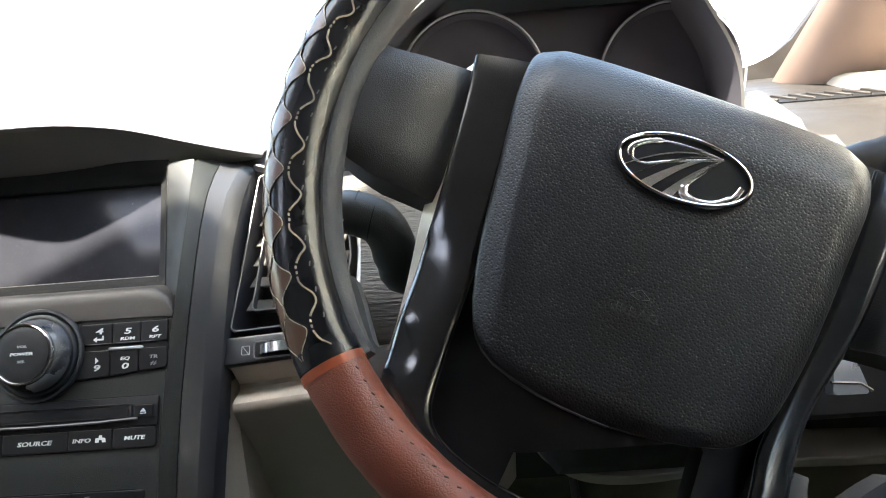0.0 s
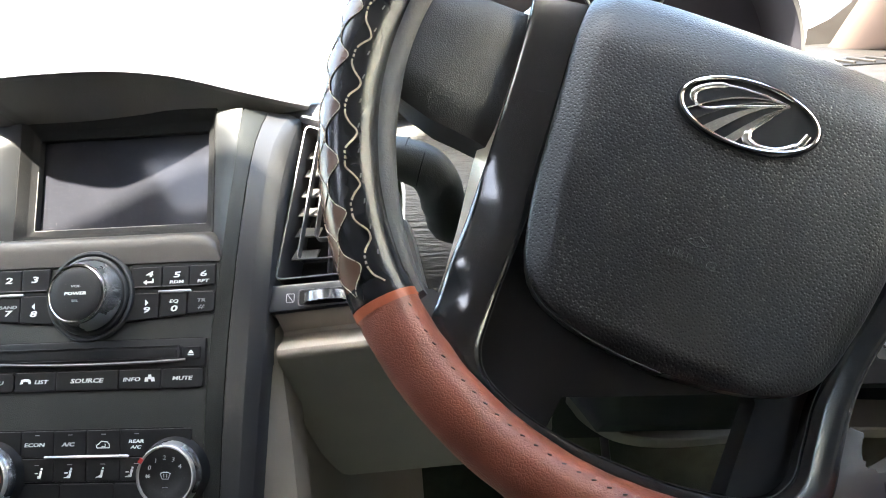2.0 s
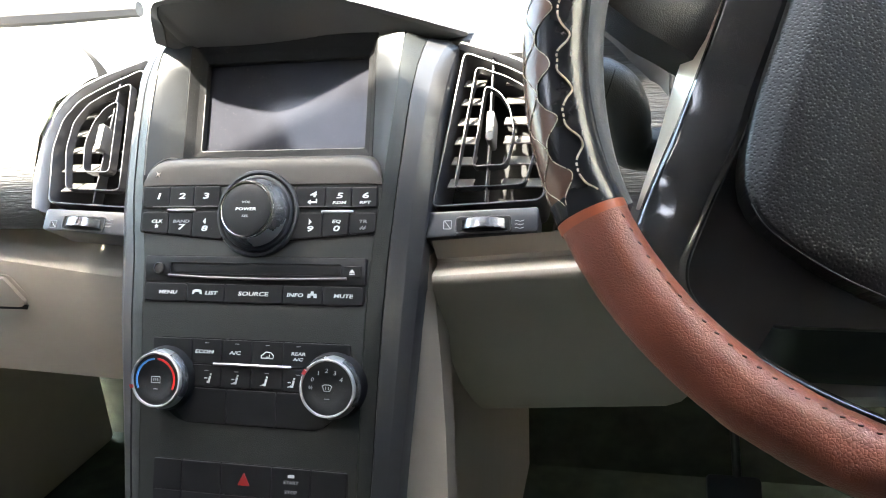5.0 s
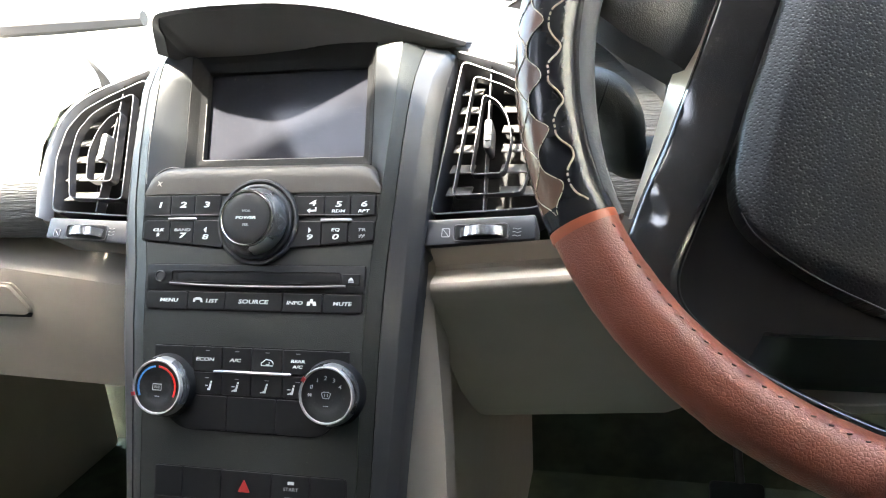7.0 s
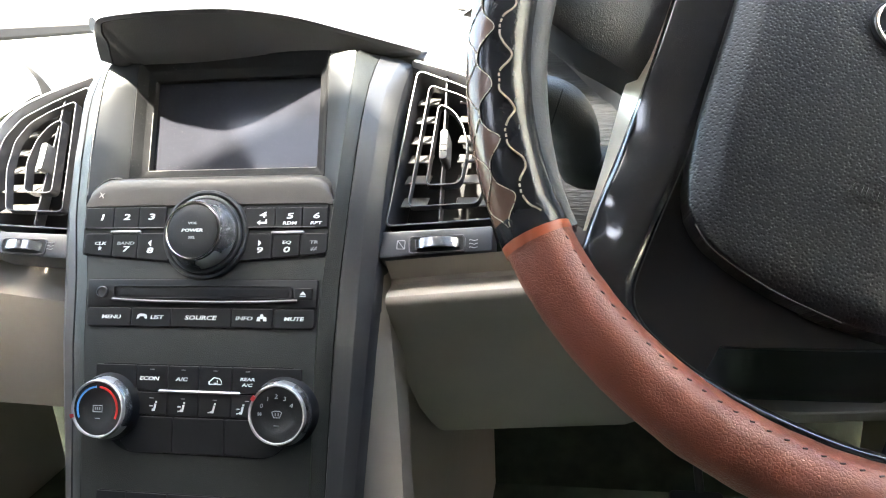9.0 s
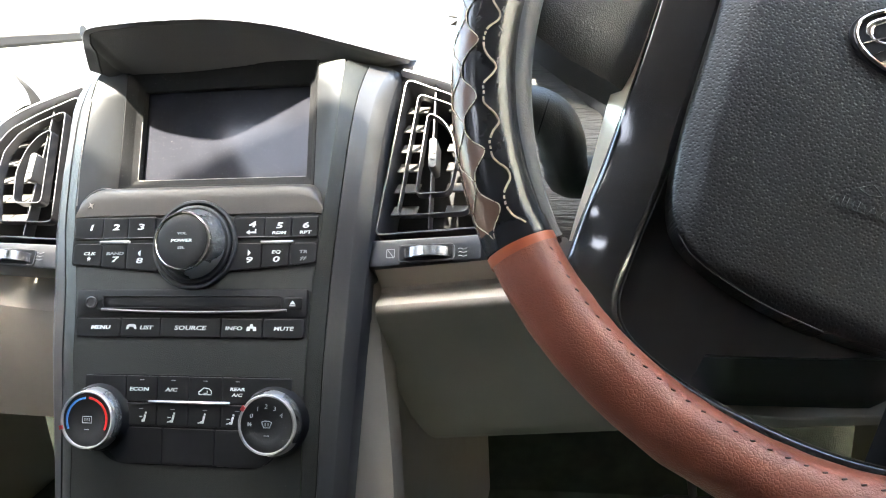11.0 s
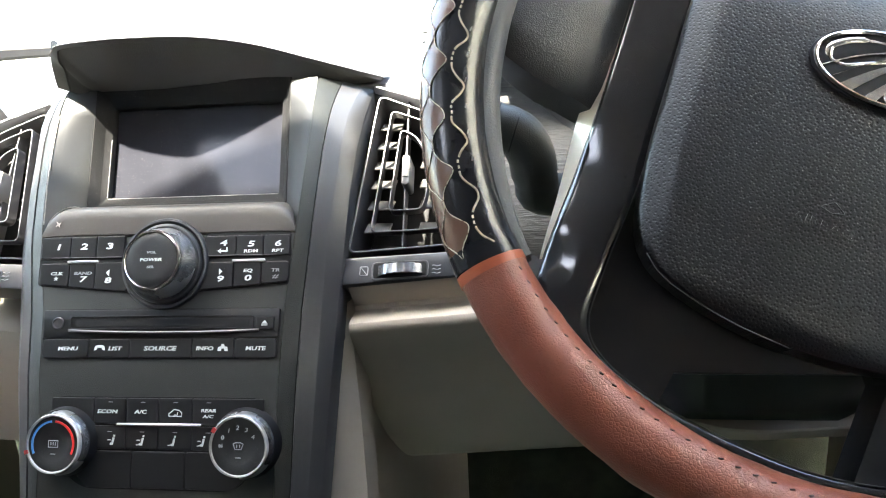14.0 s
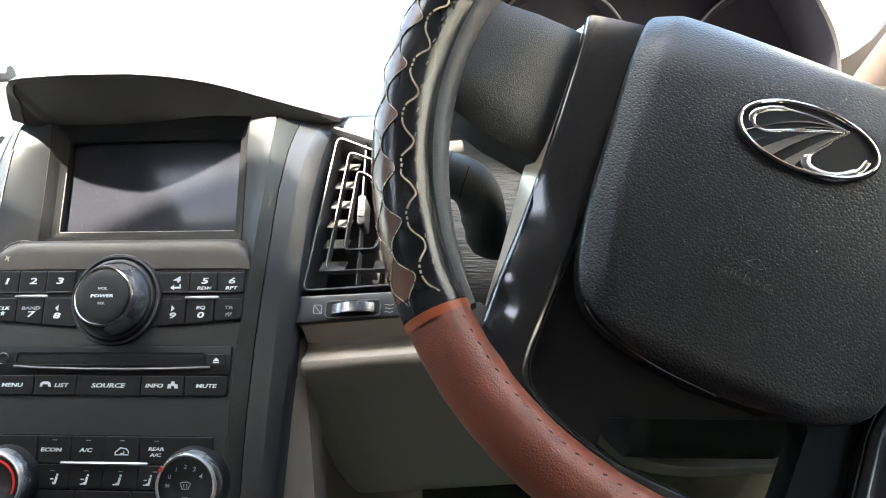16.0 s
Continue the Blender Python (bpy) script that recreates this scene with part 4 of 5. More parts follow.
    sheet(bm, rows)
    part("airbag_cover", bm, GRAIN, w, "pebble grained black airbag cover", smooth=60)
    # highlight on the cover's lower edge, drawn as a pale bar
    bm = bmesh.new()
    tube(bm, smooth_path([(-0.0595, -0.1020, -0.0035), (-0.052, -0.1073, -0.0045), (-0.040, -0.1112, -0.005), (-0.02, -0.1146, -0.0055), (0.004, -0.1156, -0.0055)], 6), 0.00032, 6)
    part("cover_edge", bm, WIRE, w, "pale highlight line on the lower edge")
    # plate between cover and frame
    bm = bmesh.new()
    prism(bm, [(-0.086, -0.135), (-0.078, -0.148), (-0.062, -0.156), (-0.049, -0.159), (-0.031, -0.160), (-0.029, -0.140), (-0.020, -0.1365), (0.046, -0.1065), (0.049, -0.110), (0.049, -0.159), (0.062, -0.156), (0.074, -0.148), (0.080, -0.135), (0.078, -0.10), (0.079, -0.075), (0.088, -0.03), (0.092, 0.046), (-0.092, 0.046), (-0.088, -0.05)], -0.045, -0.0245)
    part("hub_plate", bm, KEY, w, "glossy black plate behind the cover")
    badge(w)
    words("AIRBAG", 0.0060, GRAIN, w, at(-0.0022, -0.0666, 0.0017), 1.15, 0, 0.0003, "embossed_word")
    bm = bmesh.new()
    band(bm, corner([(-0.0058, -0.0596), (-0.0012, -0.0610), (0.0036, -0.0596), (-0.0012, -0.0562)], 0.001), 0.0006, 0.001, 0.0021)
    part("embossed_mark", bm, GRAIN, w)
    bm = bmesh.new()
    lathe(bm, [(0.045, -0.16), (0.050, -0.10), (0.052, -0.05), (0.045, -0.044)], 40)
    part("hub_boss", bm, BLACK, w)
    return w


GRAIN_FINE = material("fine grained black plastic", (0.028, 0.028, 0.029), 0.40, bump=0.8, bump_size=1700, kind="VORONOI", bump_dist=0.0003)


def badge(w):
    """An oval chrome badge with plain fanned strokes."""
    a, b, cy = 0.0295, 0.0150, 0.002
    bm = bmesh.new()
    pts = [(a * 1.07 * math.cos(t), cy + b * 1.1 * math.sin(t)) for t in [2 * math.pi * i / 48 for i in range(48)]]
    prism(bm, pts, 0.000, 0.0048, 0.0008)
    bd = part("badge", bm, DEEP, w, "oval chrome badge on a black ground")
    bm = bmesh.new()
    tube(bm, [(a * math.cos(t), cy + b * math.sin(t), 0.0052) for t in [2 * math.pi * i / 64 for i in range(64)]], 0.0009, 8, closed=True)
    part("ring", bm, CHROME, bd)
    tip = Vector((0.0150, 0.0118))

    def blade(a0, a1, bow, name="blade"):
        """A flat metal blade that narrows to the common tip."""
        n = 10
        lo, hi = [], []
        for i in range(n + 1):
            k = i / n
            up = Vector((0, bow * math.sin(math.pi * k)))
            lo.append(Vector(a0).lerp(tip, k) + up)
            hi.append(Vector(a1).lerp(tip + Vector((-0.0004, 0.0003)), k) + up)
        q = bmesh.new()
        prism(q, [tuple(p) for p in lo] + [tuple(p) for p in hi[::-1]], 0.0040, 0.0053, 0.0002, 1)
        part(name, q, SHINE, bd, "bright metal stroke")
    blade((-0.0262, -0.0050), (-0.0250, -0.0034), 0.0045)
    blade((-0.0175, -0.0104), (-0.0125, -0.0122), 0.0035)
    blade((-0.0215, -0.0084), (-0.0205, -0.0076), 0.0042)
    blade((-0.0070, -0.0128), (-0.0020, -0.0128), 0.0020)
    # left loop and the broad right-hand bow
    for pts, r in (([(0.0150, 0.0118), (0.002, 0.0130), (-0.0140, 0.0118), (-0.0240, 0.0060), (-0.0235, 0.0006), (-0.0175, -0.0010), (-0.0060, 0.0040), (0.0150, 0.0118)], [0.0007] * 12 + [0.0016] * 12 + [0.0008] * 19), ([(0.0150, 0.0118), (0.0085, 0.0040), (0.0030, -0.0040), (0.0028, -0.0092), (0.0085, -0.0112), (0.0165, -0.0098), (0.0235, -0.0045), (0.0262, 0.0015)], [0.0007] * 6 + [0.0013] * 8 + [0.0022] * 22 + [0.0015] * 7)):
        bm = bmesh.new()
        tube(bm, smooth_path([(x, y, 0.0046) for x, y in pts], 6), r, 8, flat=0.45)
        part("stroke", bm, SHINE, bd)


steering_wheel()


# ---- the column, the stalk and the instruments ----
def column():
    col = thing("steering_column", "dark plastic steering column shroud", "steering column", WM)
    bm = bmesh.new()
    sheet(bm, [[(0.060 * k * math.cos(t), 0.055 * k * math.sin(t) * (1.15 if math.sin(t) < 0 else 1), z) for t in [2 * math.pi * i / 28 for i in range(28)]] for k, z in ((0.75, -0.046), (0.95, -0.05), (1.0, -0.07), (1.05, -0.14), (1.1, -0.22))], close=True)
    part("shroud", bm, BLACK, col)
    st = thing("wiper_stalk", "black column stalk with printed rings", "stalk")
    bm = bmesh.new()
    tube(bm, smooth_path([(0.217, -0.032, 0.7203), (0.226, -0.032, 0.7194), (0.236, -0.031, 0.7175), (0.2485, -0.030, 0.7110), (0.2545, -0.029, 0.7000), (0.2570, -0.027, 0.6860), (0.264, -0.020, 0.6760), (0.32, 0.01, 0.672)], 6), [0.0115] * 6 + [0.0128] * 8 + [0.0132] * 15 + [0.0125] * 14, 24)
    part("arm", bm, FASCIA, st)
    for x, z in ((0.2350, 0.7178), (0.2455, 0.7132)):
        bm = bmesh.new()
        tube(bm, [(x - 0.0003, -0.0305, z + 0.0001), (x + 0.0003, -0.0305, z - 0.0001)], 0.01325, 24)
        part("ring", bm, DEEP, st)
    for dz in (0.0036, 0.0, -0.0036):
        bm = bmesh.new()
        box(bm, 0.2275, 0.2310, -0.0442, -0.0434, 0.7200 + dz - 0.0007, 0.7200 + dz + 0.0007)
        part("print_mark", bm, GREYINK, st)


column()


def cluster():
    c = thing("instrument_cluster", "dark hooded instrument cluster with two chrome ringed dials", "instrument cluster")
    # hood, rising from a low wing beside the centre vents
    line = smooth_path([(0.178, 0, 0.7675), (0.215, 0, 0.790), (0.25, 0, 0.822), (0.30, 0, 0.858), (0.36, 0, 0.876), (0.42, 0, 0.873), (0.462, 0, 0.851), (0.487, 0, 0.817), (0.503, 0, 0.782), (0.507, 0, 0.735)], 5)
    bm = bmesh.new()
    rows = [[Vector((0.345 + (p.x - 0.345) * kx, y, 0.74 + (p.z - 0.74) * kz + dz)) for p in line] for kx, kz, y, dz in ((0.9, 0.25, 0.42, 0.0), (0.95, 0.8, 0.26, 0.0), (0.99, 1.0, 0.14, 0.002), (1.0, 1.0, 0.095, 0.001), (0.995, 0.985, 0.090, 0), (0.985, 0.97, 0.092, 0), (0.98, 0.96, 0.165, 0))]
    sheet(bm, rows[:6])
    part("hood", bm, HOODMAT, c)
    bm = bmesh.new()
    sheet(bm, rows[5:])
    part("hood_lining", bm, DIAL, c)
    bm = bmesh.new()
    box(bm, 0.272, 0.500, 0.168, 0.20, 0.742, 0.840, 0.01)
    part("dial_plate", bm, DIAL, c)
    for x, z, r in ((0.3120, 0.7827, 0.0590), (0.4720, 0.7775, 0.0580)):
        bm = bmesh.new()
        tube(bm, [(x + r * math.cos(t), 0.150, z + r * math.sin(t)) for t in [2 * math.pi * i / 64 for i in range(64)]], 0.0010, 8, closed=True)
        d = part("dial_ring", bm, VENTRIM, c, "thin metallic dial ring")
        bm = bmesh.new()
        lathe(bm, [(r * 1.0, -0.006), (r * 0.97, 0.004), (r * 0.9, -0.004)], 48)
        part("dial", bm, DIAL, c, m=Matrix.Translation((x, 0.156, z)) @ Matrix.Rotation(radians(90), 4, "X"))
    # dark skirt that runs from the hood down to the column
    outer = smooth_path([(0.228, 0.084, 0.764), (0.2431, 0.080, 0.7503), (0.2697, 0.080, 0.7319), (0.2862, 0.080, 0.7160), (0.2885, 0.080, 0.6900), (0.2900, 0.086, 0.650)], 5)
    inner = smooth_path([(0.230, 0.092, 0.746), (0.2470, 0.088, 0.7350), (0.2650, 0.088, 0.7165), (0.2790, 0.088, 0.7020), (0.2830, 0.088, 0.6850), (0.2845, 0.094, 0.650)], 5)
    bm = bmesh.new()
    sheet(bm, [[p + Vector((0.012, 0.06, 0.002)), p + Vector((0.0015, 0.004, 0.0006)), p, p * 0.5 + q * 0.5 + Vector((0, -0.001, 0)), q, q + Vector((0.001, 0.03, 0))] for p, q in zip(outer, inner)])
    part("skirt", bm, HOODMAT, c, "dark curved skirt beside the column")
    # cowl below, towards the wheel
    bm = bmesh.new()
    sheet(bm, [[(x, y, z) for x in (0.305, 0.33, 0.40, 0.50, 0.55)] for y, z in ((0.17, 0.76), (0.10, 0.74), (0.075, 0.72), (0.07, 0.66))], (0, 0.01, -0.01))
    part("lower_cowl", bm, HOODMAT, c)


cluster()


# ---- lower panels on the driver's side ----
def knee_panel():
    k = thing("knee_panel", "cream moulded lower dashboard panel below the wheel", "panel")
    bm = bmesh.new()
    def left(z):
        return 0.1258 + 0.022 * max(0.0, (0.53 - z) / 0.10) ** 3
    rows = []
    for y, z in ((0.027, 0.6050), (0.0325, 0.597), (0.0395, 0.587), (0.0385, 0.5836), (0.035, 0.5822), (0.024, 0.5816), (0.0205, 0.5804), (0.0190, 0.5775), (0.0195, 0.573), (0.028, 0.560), (0.045, 0.528), (0.060, 0.495), (0.0735, 0.464), (0.082, 0.446), (0.087, 0.436), (0.094, 0.430), (0.11, 0.427), (0.25, 0.425)):
        x0 = left(z)
        row = []
        for t in (0, 0.01, 0.08, 0.16, 0.25, 0.35, 0.45, 0.55, 0.65, 0.75, 0.85, 0.92, 0.97, 1):
            x = x0 + (0.325 - x0) * t
            row.append((x, y + 0.03 * max(0, (t - 0.85) / 0.15) ** 2, z + 0.085 * (x - x0)))
        rows.append(row)
    sheet(bm, rows)
    part("cover", bm, CREAM, k)
    bm = bmesh.new()
    lip = smooth_path([(0.330, 0.06, 0.532), (0.352, 0.040, 0.520), (0.375, 0.032, 0.513), (0.41, 0.030, 0.5105), (0.46, 0.030, 0.514), (0.52, 0.032, 0.5155), (0.585, 0.034, 0.5125), (0.66, 0.04, 0.508)], 6)
    lip = [Vector((0.24, -0.42, 0.76)) + (p - Vector((0.24, -0.42, 0.76))) * 1.085 - Vector((0, 0, 0.026)) for p in lip]
    sheet(bm, [[p + Vector((0, dy, dz)) for dy, dz in ((0.060, 0.010), (0.016, 0.006), (0.012, 0.004), (0.012, 0.002), (0.020, -0.007), (0.034, -0.018), (0.07, -0.024))] for p in lip])
    part("column_lip", bm, CREAM, k, "cream lip under the steering column")
    bm = bmesh.new()
    sheet(bm, [[(left(z), y, z) for y in (0.0205 + (0.5775 - z) * 0.49, 0.2)] for z in (0.577, 0.55, 0.52, 0.49, 0.465, 0.445)], (0.002, 0, 0))
    part("return_edge", bm, CREAM, k)
    c = thing("console_side_panel", "cream side panel flanking the centre console", "panel")
    bm = bmesh.new()
    def lean(x, y, z):
        """The lower panel comes towards the driver like the console beside it."""
        k = 0.25 * (0.603 - max(z, 0.30)) / (y + 0.424)
        return Vector((x, y, z)).lerp(Vector((0.243, -0.424, 0.75)), k)
    sheet(bm, [[lean(x0, 0.033, z), lean((x0 + x1) / 2, 0.0335, z), lean(x1, 0.039, z), lean(x1 + 0.001, 0.07, z)] for x0, x1, z in ((0.1175, 0.1200, 0.603), (0.112, 0.1215, 0.585), (0.102, 0.1225, 0.555), (0.092, 0.1235, 0.50), (0.082, 0.1235, 0.44), (0.076, 0.122, 0.39), (0.066, 0.12, 0.30), (0.06, 0.115, 0.0))])
    part("cover", bm, CREAM, c)
    bm = bmesh.new()
    sheet(bm, [[(x, y, z) for x, y in ((x1 + 0.001, 0.034), (x1 + 0.003, 0.12), (x1 + 0.004, 0.35), (x1 + 0.012, 0.62))] for x1, z in ((0.1195, 0.603), (0.121, 0.555), (0.1225, 0.50), (0.123, 0.44), (0.122, 0.36), (0.120, 0.0))], (-0.003, 0, 0))
    part("side_wall", bm, CREAM, c, "cream footwell side of the console")


knee_panel()


# ---- the audio controls on the console ----
def key(parent, pts, h=0.0016, mat=None, name="key", m=None, low=-0.002, round_by=0.0007, bev=0.0005):
    bm = bmesh.new()
    prism(bm, corner([(x / 1000, y / 1000) for x, y in pts], round_by, 3), low, h, bev)
    return part(name, bm, mat or KEY, parent, m=m, smooth=14)


def glyph(parent, strokes, mat=None, r=0.0004, h=0.0021, name="symbol", m=None):
    """A small printed sign drawn with bars; millimetres."""
    bm = bmesh.new()
    for s in strokes:
        tube(bm, [(x / 1000, y / 1000, h) for x, y in s], r, 5, flat=0.4)
    return part(name, bm, mat or INK, parent, m=m)


def blot(parent, pts, mat=None, h=0.0018, name="symbol", m=None):
    bm = bmesh.new()
    prism(bm, [(x / 1000, y / 1000) for x, y in pts], h - 0.0003, h + 0.0001)
    return part(name, bm, mat or INK, parent, m=m)


def audio():
    a = thing("audio_controls", "black radio keys around a large chrome edged volume knob", "car radio", PM)
    # dark field behind the keys shows as joints
    bm = bmesh.new()
    prism(bm, corner([(-0.0942, 0.0175), (-0.024, 0.0118), (-0.030, 0.0530), (-0.0945, 0.0530)], 0.003), -0.003, 0.0004)
    part("key_bed", bm, DEEP, a)
    bm = bmesh.new()
    prism(bm, corner([(0.024, 0.0118), (0.0912, 0.0162), (0.0915, 0.0530), (0.030, 0.0530)], 0.003), -0.003, 0.0004)
    part("key_bed", bm, DEEP, a)
    top, mid = (52.3, 36.0), (34.6, 0)
    def low(u):
        return 18.6 - 0.085 * (94 - abs(u)) if abs(u) < 94 else 18.6
    # key's sides, its foot, its digit, the smaller legend, and where both are printed
    lay = (((-93.0, -70.8), 36.8, "1", "", -79.8, 44.7), ((-70.2, -50.8), 36.8, "2", "", -60.2, 44.8), ((-50.2, -29.6), 36.8, "3", "", -40.7, 44.8),
           ((31.0, 52.8), 36.4, "4", "enter", 43.8, 45.2), ((53.4, 72.4), 36.4, "5", "RDM", 63.6, 44.2), ((73.0, 91.2), 36.4, "6", "RPT", 82.6, 44.2))
    for (u0, u1), foot, n, sub, c, y in lay:
        top = 52.0 if u0 < 0 else 50.4
        key(a, [(u0, foot), (u1, foot), (u1, top), (u0, top)])
        words(n, 0.0060 if not sub else 0.0055, INK, a, at(c / 1000, y / 1000, 0.0018), 1.85, 0.14, bold=0.00012)
        if sub == "enter":
            blot(a, [(c - 4.2, 39.8), (c - 1.6, 38.0), (c - 1.6, 39.2), (c + 3.2, 39.2), (c + 3.2, 42.2), (c + 2.2, 42.2), (c + 2.2, 40.4), (c - 1.6, 40.4), (c - 1.6, 41.6)])
        elif sub:
            words(sub, 0.0030, INK, a, at(c / 1000, 0.0393, 0.0018), 1.6, 0.14, bold=0.00006)
    for (u0, u1), n, sub, c, y in (((-92.6, -70.2), "*", "CLK", -79.6, 22.4), ((-69.6, -50.6), "7", "BAND", -59.4, 21.6), ((-50.0, -25.6), "8", "<", -40.2, 20.6), ((25.6, 51.4), "9", ">", 42.5, 20.5), ((52.0, 71.4), "0", "EQ", 62.2, 20.8), ((72.0, 91.2), "#", "TR", 81.7, 21.6)):
        top = 33.2 if u0 < 0 else 32.2
        key(a, [(u0, low(u0)), (u1, low(u1)), (u1, top), (u0, top)], round_by=0.003 if abs(u0) > 90 or abs(u1) > 90 else 0.0007)
        if n == "*":
            blot(a, [(c + (1.9 if i % 2 == 0 else 0.8) * math.sin(math.pi * i / 5), y + (1.9 if i % 2 == 0 else 0.8) * math.cos(math.pi * i / 5)) for i in range(10)])
        else:
            words(n, 0.0055 if n != "#" else 0.0042, INK if n != "#" else GREYINK, a, at(c / 1000, y / 1000, 0.0018), 1.85, 0.14, bold=0.00012 if n != "#" else 0)
        if sub == "<":
            blot(a, [(c - 1.4, 26.0), (c + 0.8, 23.8), (c + 0.8, 28.2)])
        elif sub == ">":
            blot(a, [(c + 1.4, 25.6), (c - 0.8, 27.8), (c - 0.8, 23.4)])
        else:
            words(sub, 0.0031, INK if n in "*0" else GREYINK, a, at(c / 1000, 0.0259, 0.0018), 1.6, 0.14, bold=0.00006)
    # pale lower lips of the upper keys
    for u0, u1, v in ((-84, -31, 37.2), (33, 82, 36.8)):
        bm = bmesh.new()
        tube(bm, [((u0 + (u1 - u0) * i / 10) / 1000, v / 1000, 0.0016) for i in range(11)], 0.00022, 5)
        part("key_lip", bm, WIRE, a, "thin pale lip under the keys")
    for u0, u1, v in ((-72.0, -48.5, 34.2), (50.6, 74.4, 32.9)):
        bm = bmesh.new()
        box(bm, u0 / 1000, u1 / 1000, (v - 1.1) / 1000, (v + 1.1) / 1000, 0.0, 0.0026, 0.0006, 1)
        part("bar", bm, RIM, a, "thin chrome bar")
    # volume knob
    k = Matrix.Translation((0.0018, 0.0318, 0))
    bm = bmesh.new()
    lathe(bm, [(0.0318, -0.004), (0.0318, 0.0022), (0.0312, 0.0034), (0.0298, 0.0036), (0.0282, 0.0018), (0.0270, -0.002)], 72)
    part("knob_collar", bm, RECESS, a, "dark satin collar", m=k)
    bm = bmesh.new()
    lathe(bm, [(0.0272, -0.002), (0.0268, 0.0040), (0.0256, 0.0052)], 90)
    knob = part("volume_knob", bm, KEY, a, "black volume knob with a chrome edge", m=k)
    bm = bmesh.new()
    prof = [(0.0250, 0.0045), (0.0238, 0.0075), (0.0229, 0.0115), (0.0214, 0.0150), (0.0204, 0.0172)]
    rings = []
    for r0, z in prof:
        rings.append([((r0 * (1 if i % 2 else 0.988)) * math.cos(math.pi * i / 72), (r0 * (1 if i % 2 else 0.988)) * math.sin(math.pi * i / 72), z) for i in range(144)])
    sheet(bm, rings, close=True)
    part("grip_band", bm, SMOKED, knob, "finely ribbed smoked chrome flank")
    bm = bmesh.new()
    lathe(bm, [(0.0206, 0.0166), (0.0205, 0.0184), (0.0200, 0.0194), (0.0190, 0.0196), (0.0184, 0.0190), (0.0182, 0.0174)], 72, cap=False)
    part("ring", bm, CHROME, knob)
    bm = bmesh.new()
    lathe(bm, [(0.0278, 0.0005), (0.0279, 0.0030), (0.0273, 0.0042), (0.0262, 0.0046), (0.0252, 0.0040)], 72, cap=False)
    part("skirt_ring", bm, RECESS, knob)
    bm = bmesh.new()
    lathe(bm, [(0.0184, 0.0165), (0.0183, 0.0186), (0.0174, 0.0191), (0.012, 0.0193), (0.004, 0.0194)], 60)
    part("cap", bm, BLACK, knob)
    for t, s, y, m in (("VOL", 0.0023, 0.0049, GREYINK), ("POWER", 0.0029, 0.0, INK), ("SEL", 0.0023, -0.0049, GREYINK)):
        words(t, s, m, knob, at(0, y, 0.0196), 1.55, 0.14, bold=0.00006)
    # disc slot
    bm = bmesh.new()
    prism(bm, corner([(-0.0858, -0.0335), (0.0855, -0.0335), (0.0868, 0.0008), (-0.0868, 0.0008)], 0.005, 4), -0.003, 0.0003)
    part("disc_bed", bm, DEEP, a)
    bm = bmesh.new()
    prism(bm, corner([(-0.0855, -0.0192), (0.0855, -0.0192), (0.0862, 0.0002), (-0.0862, 0.0002)], 0.0015, 3), -0.002, 0.0015, 0.0005)
    slot = part("disc_plate", bm, KEY, a)
    bm = bmesh.new()
    prism(bm, corner([(-0.0612, -0.0112), (0.0655, -0.0112), (0.0655, -0.0066), (-0.0612, -0.0066)], 0.0015, 3), 0.0012, 0.0019)
    part("slot", bm, DEEP, slot)
    bm = bmesh.new()
    band(bm, corner([(-0.0650, -0.0128), (0.0680, -0.0128), (0.0680, -0.0044), (-0.0650, -0.0044)], 0.002, 3), 0.0007, 0.0012, 0.0022)
    part("slot_rim", bm, KEY, slot)
    bm = bmesh.new()
    tube(bm, smooth_path([(-0.066, -0.0138, 0.0018), (-0.040, -0.0150, 0.0028), (0, -0.0156, 0.0032), (0.040, -0.0152, 0.0028), (0.072, -0.0140, 0.0018)], 6), 0.0010, 8)
    part("lip", bm, WIRE, slot, "worn grey lip")
    bm = bmesh.new()
    lathe(bm, [(0.0042, 0.0), (0.0042, 0.0022), (0.0036, 0.0026), (0.0033, 0.0016)], 32)
    part("socket", bm, SATIN, slot, m=at(-0.0745, -0.0088))
    key(slot, [(69.8, -13.2), (82.5, -13.2), (82.5, -5.4), (69.8, -5.4)], 0.0022)
    blot(slot, [(74.0, -10.0), (78.2, -10.0), (76.1, -7.6)], h=0.0026)
    blot(slot, [(74.0, -11.2), (78.2, -11.2), (78.2, -10.6), (74.0, -10.6)], h=0.0026)
    for u0, u1, t, dx in ((-85.0, -50.6, "MENU", 1.9), (-50.0, -20.4, "LIST", 4.4), (-19.8, 24.8, "SOURCE", -0.3), (25.4, 54.8, "INFO", -5.8), (55.4, 84.6, "MUTE", 0)):
        key(a, [(u0, -32.8), (u1, -32.8), (u1, -19.8), (u0, -19.8)], 0.0014, round_by=0.003 if t in ("MENU", "MUTE") else 0.0007)
        words(t, 0.0041 if t == "SOURCE" else 0.0036, INK, a, at(((u0 + u1) / 2 + dx) / 1000, -0.0264, 0.0016), 1.5, 0.14, bold=0.00008)
    c = -42.0
    blot(a, [(c - 4, -27.5), (c - 2.2, -27.2), (c - 1.8, -25.8), (c + 1.8, -25.8), (c + 2.2, -27.2), (c + 4, -27.5), (c + 3.4, -24.8), (c + 1.5, -23.9), (c - 1.5, -23.9), (c - 3.4, -24.8)], h=0.0016)
    c = 47.2
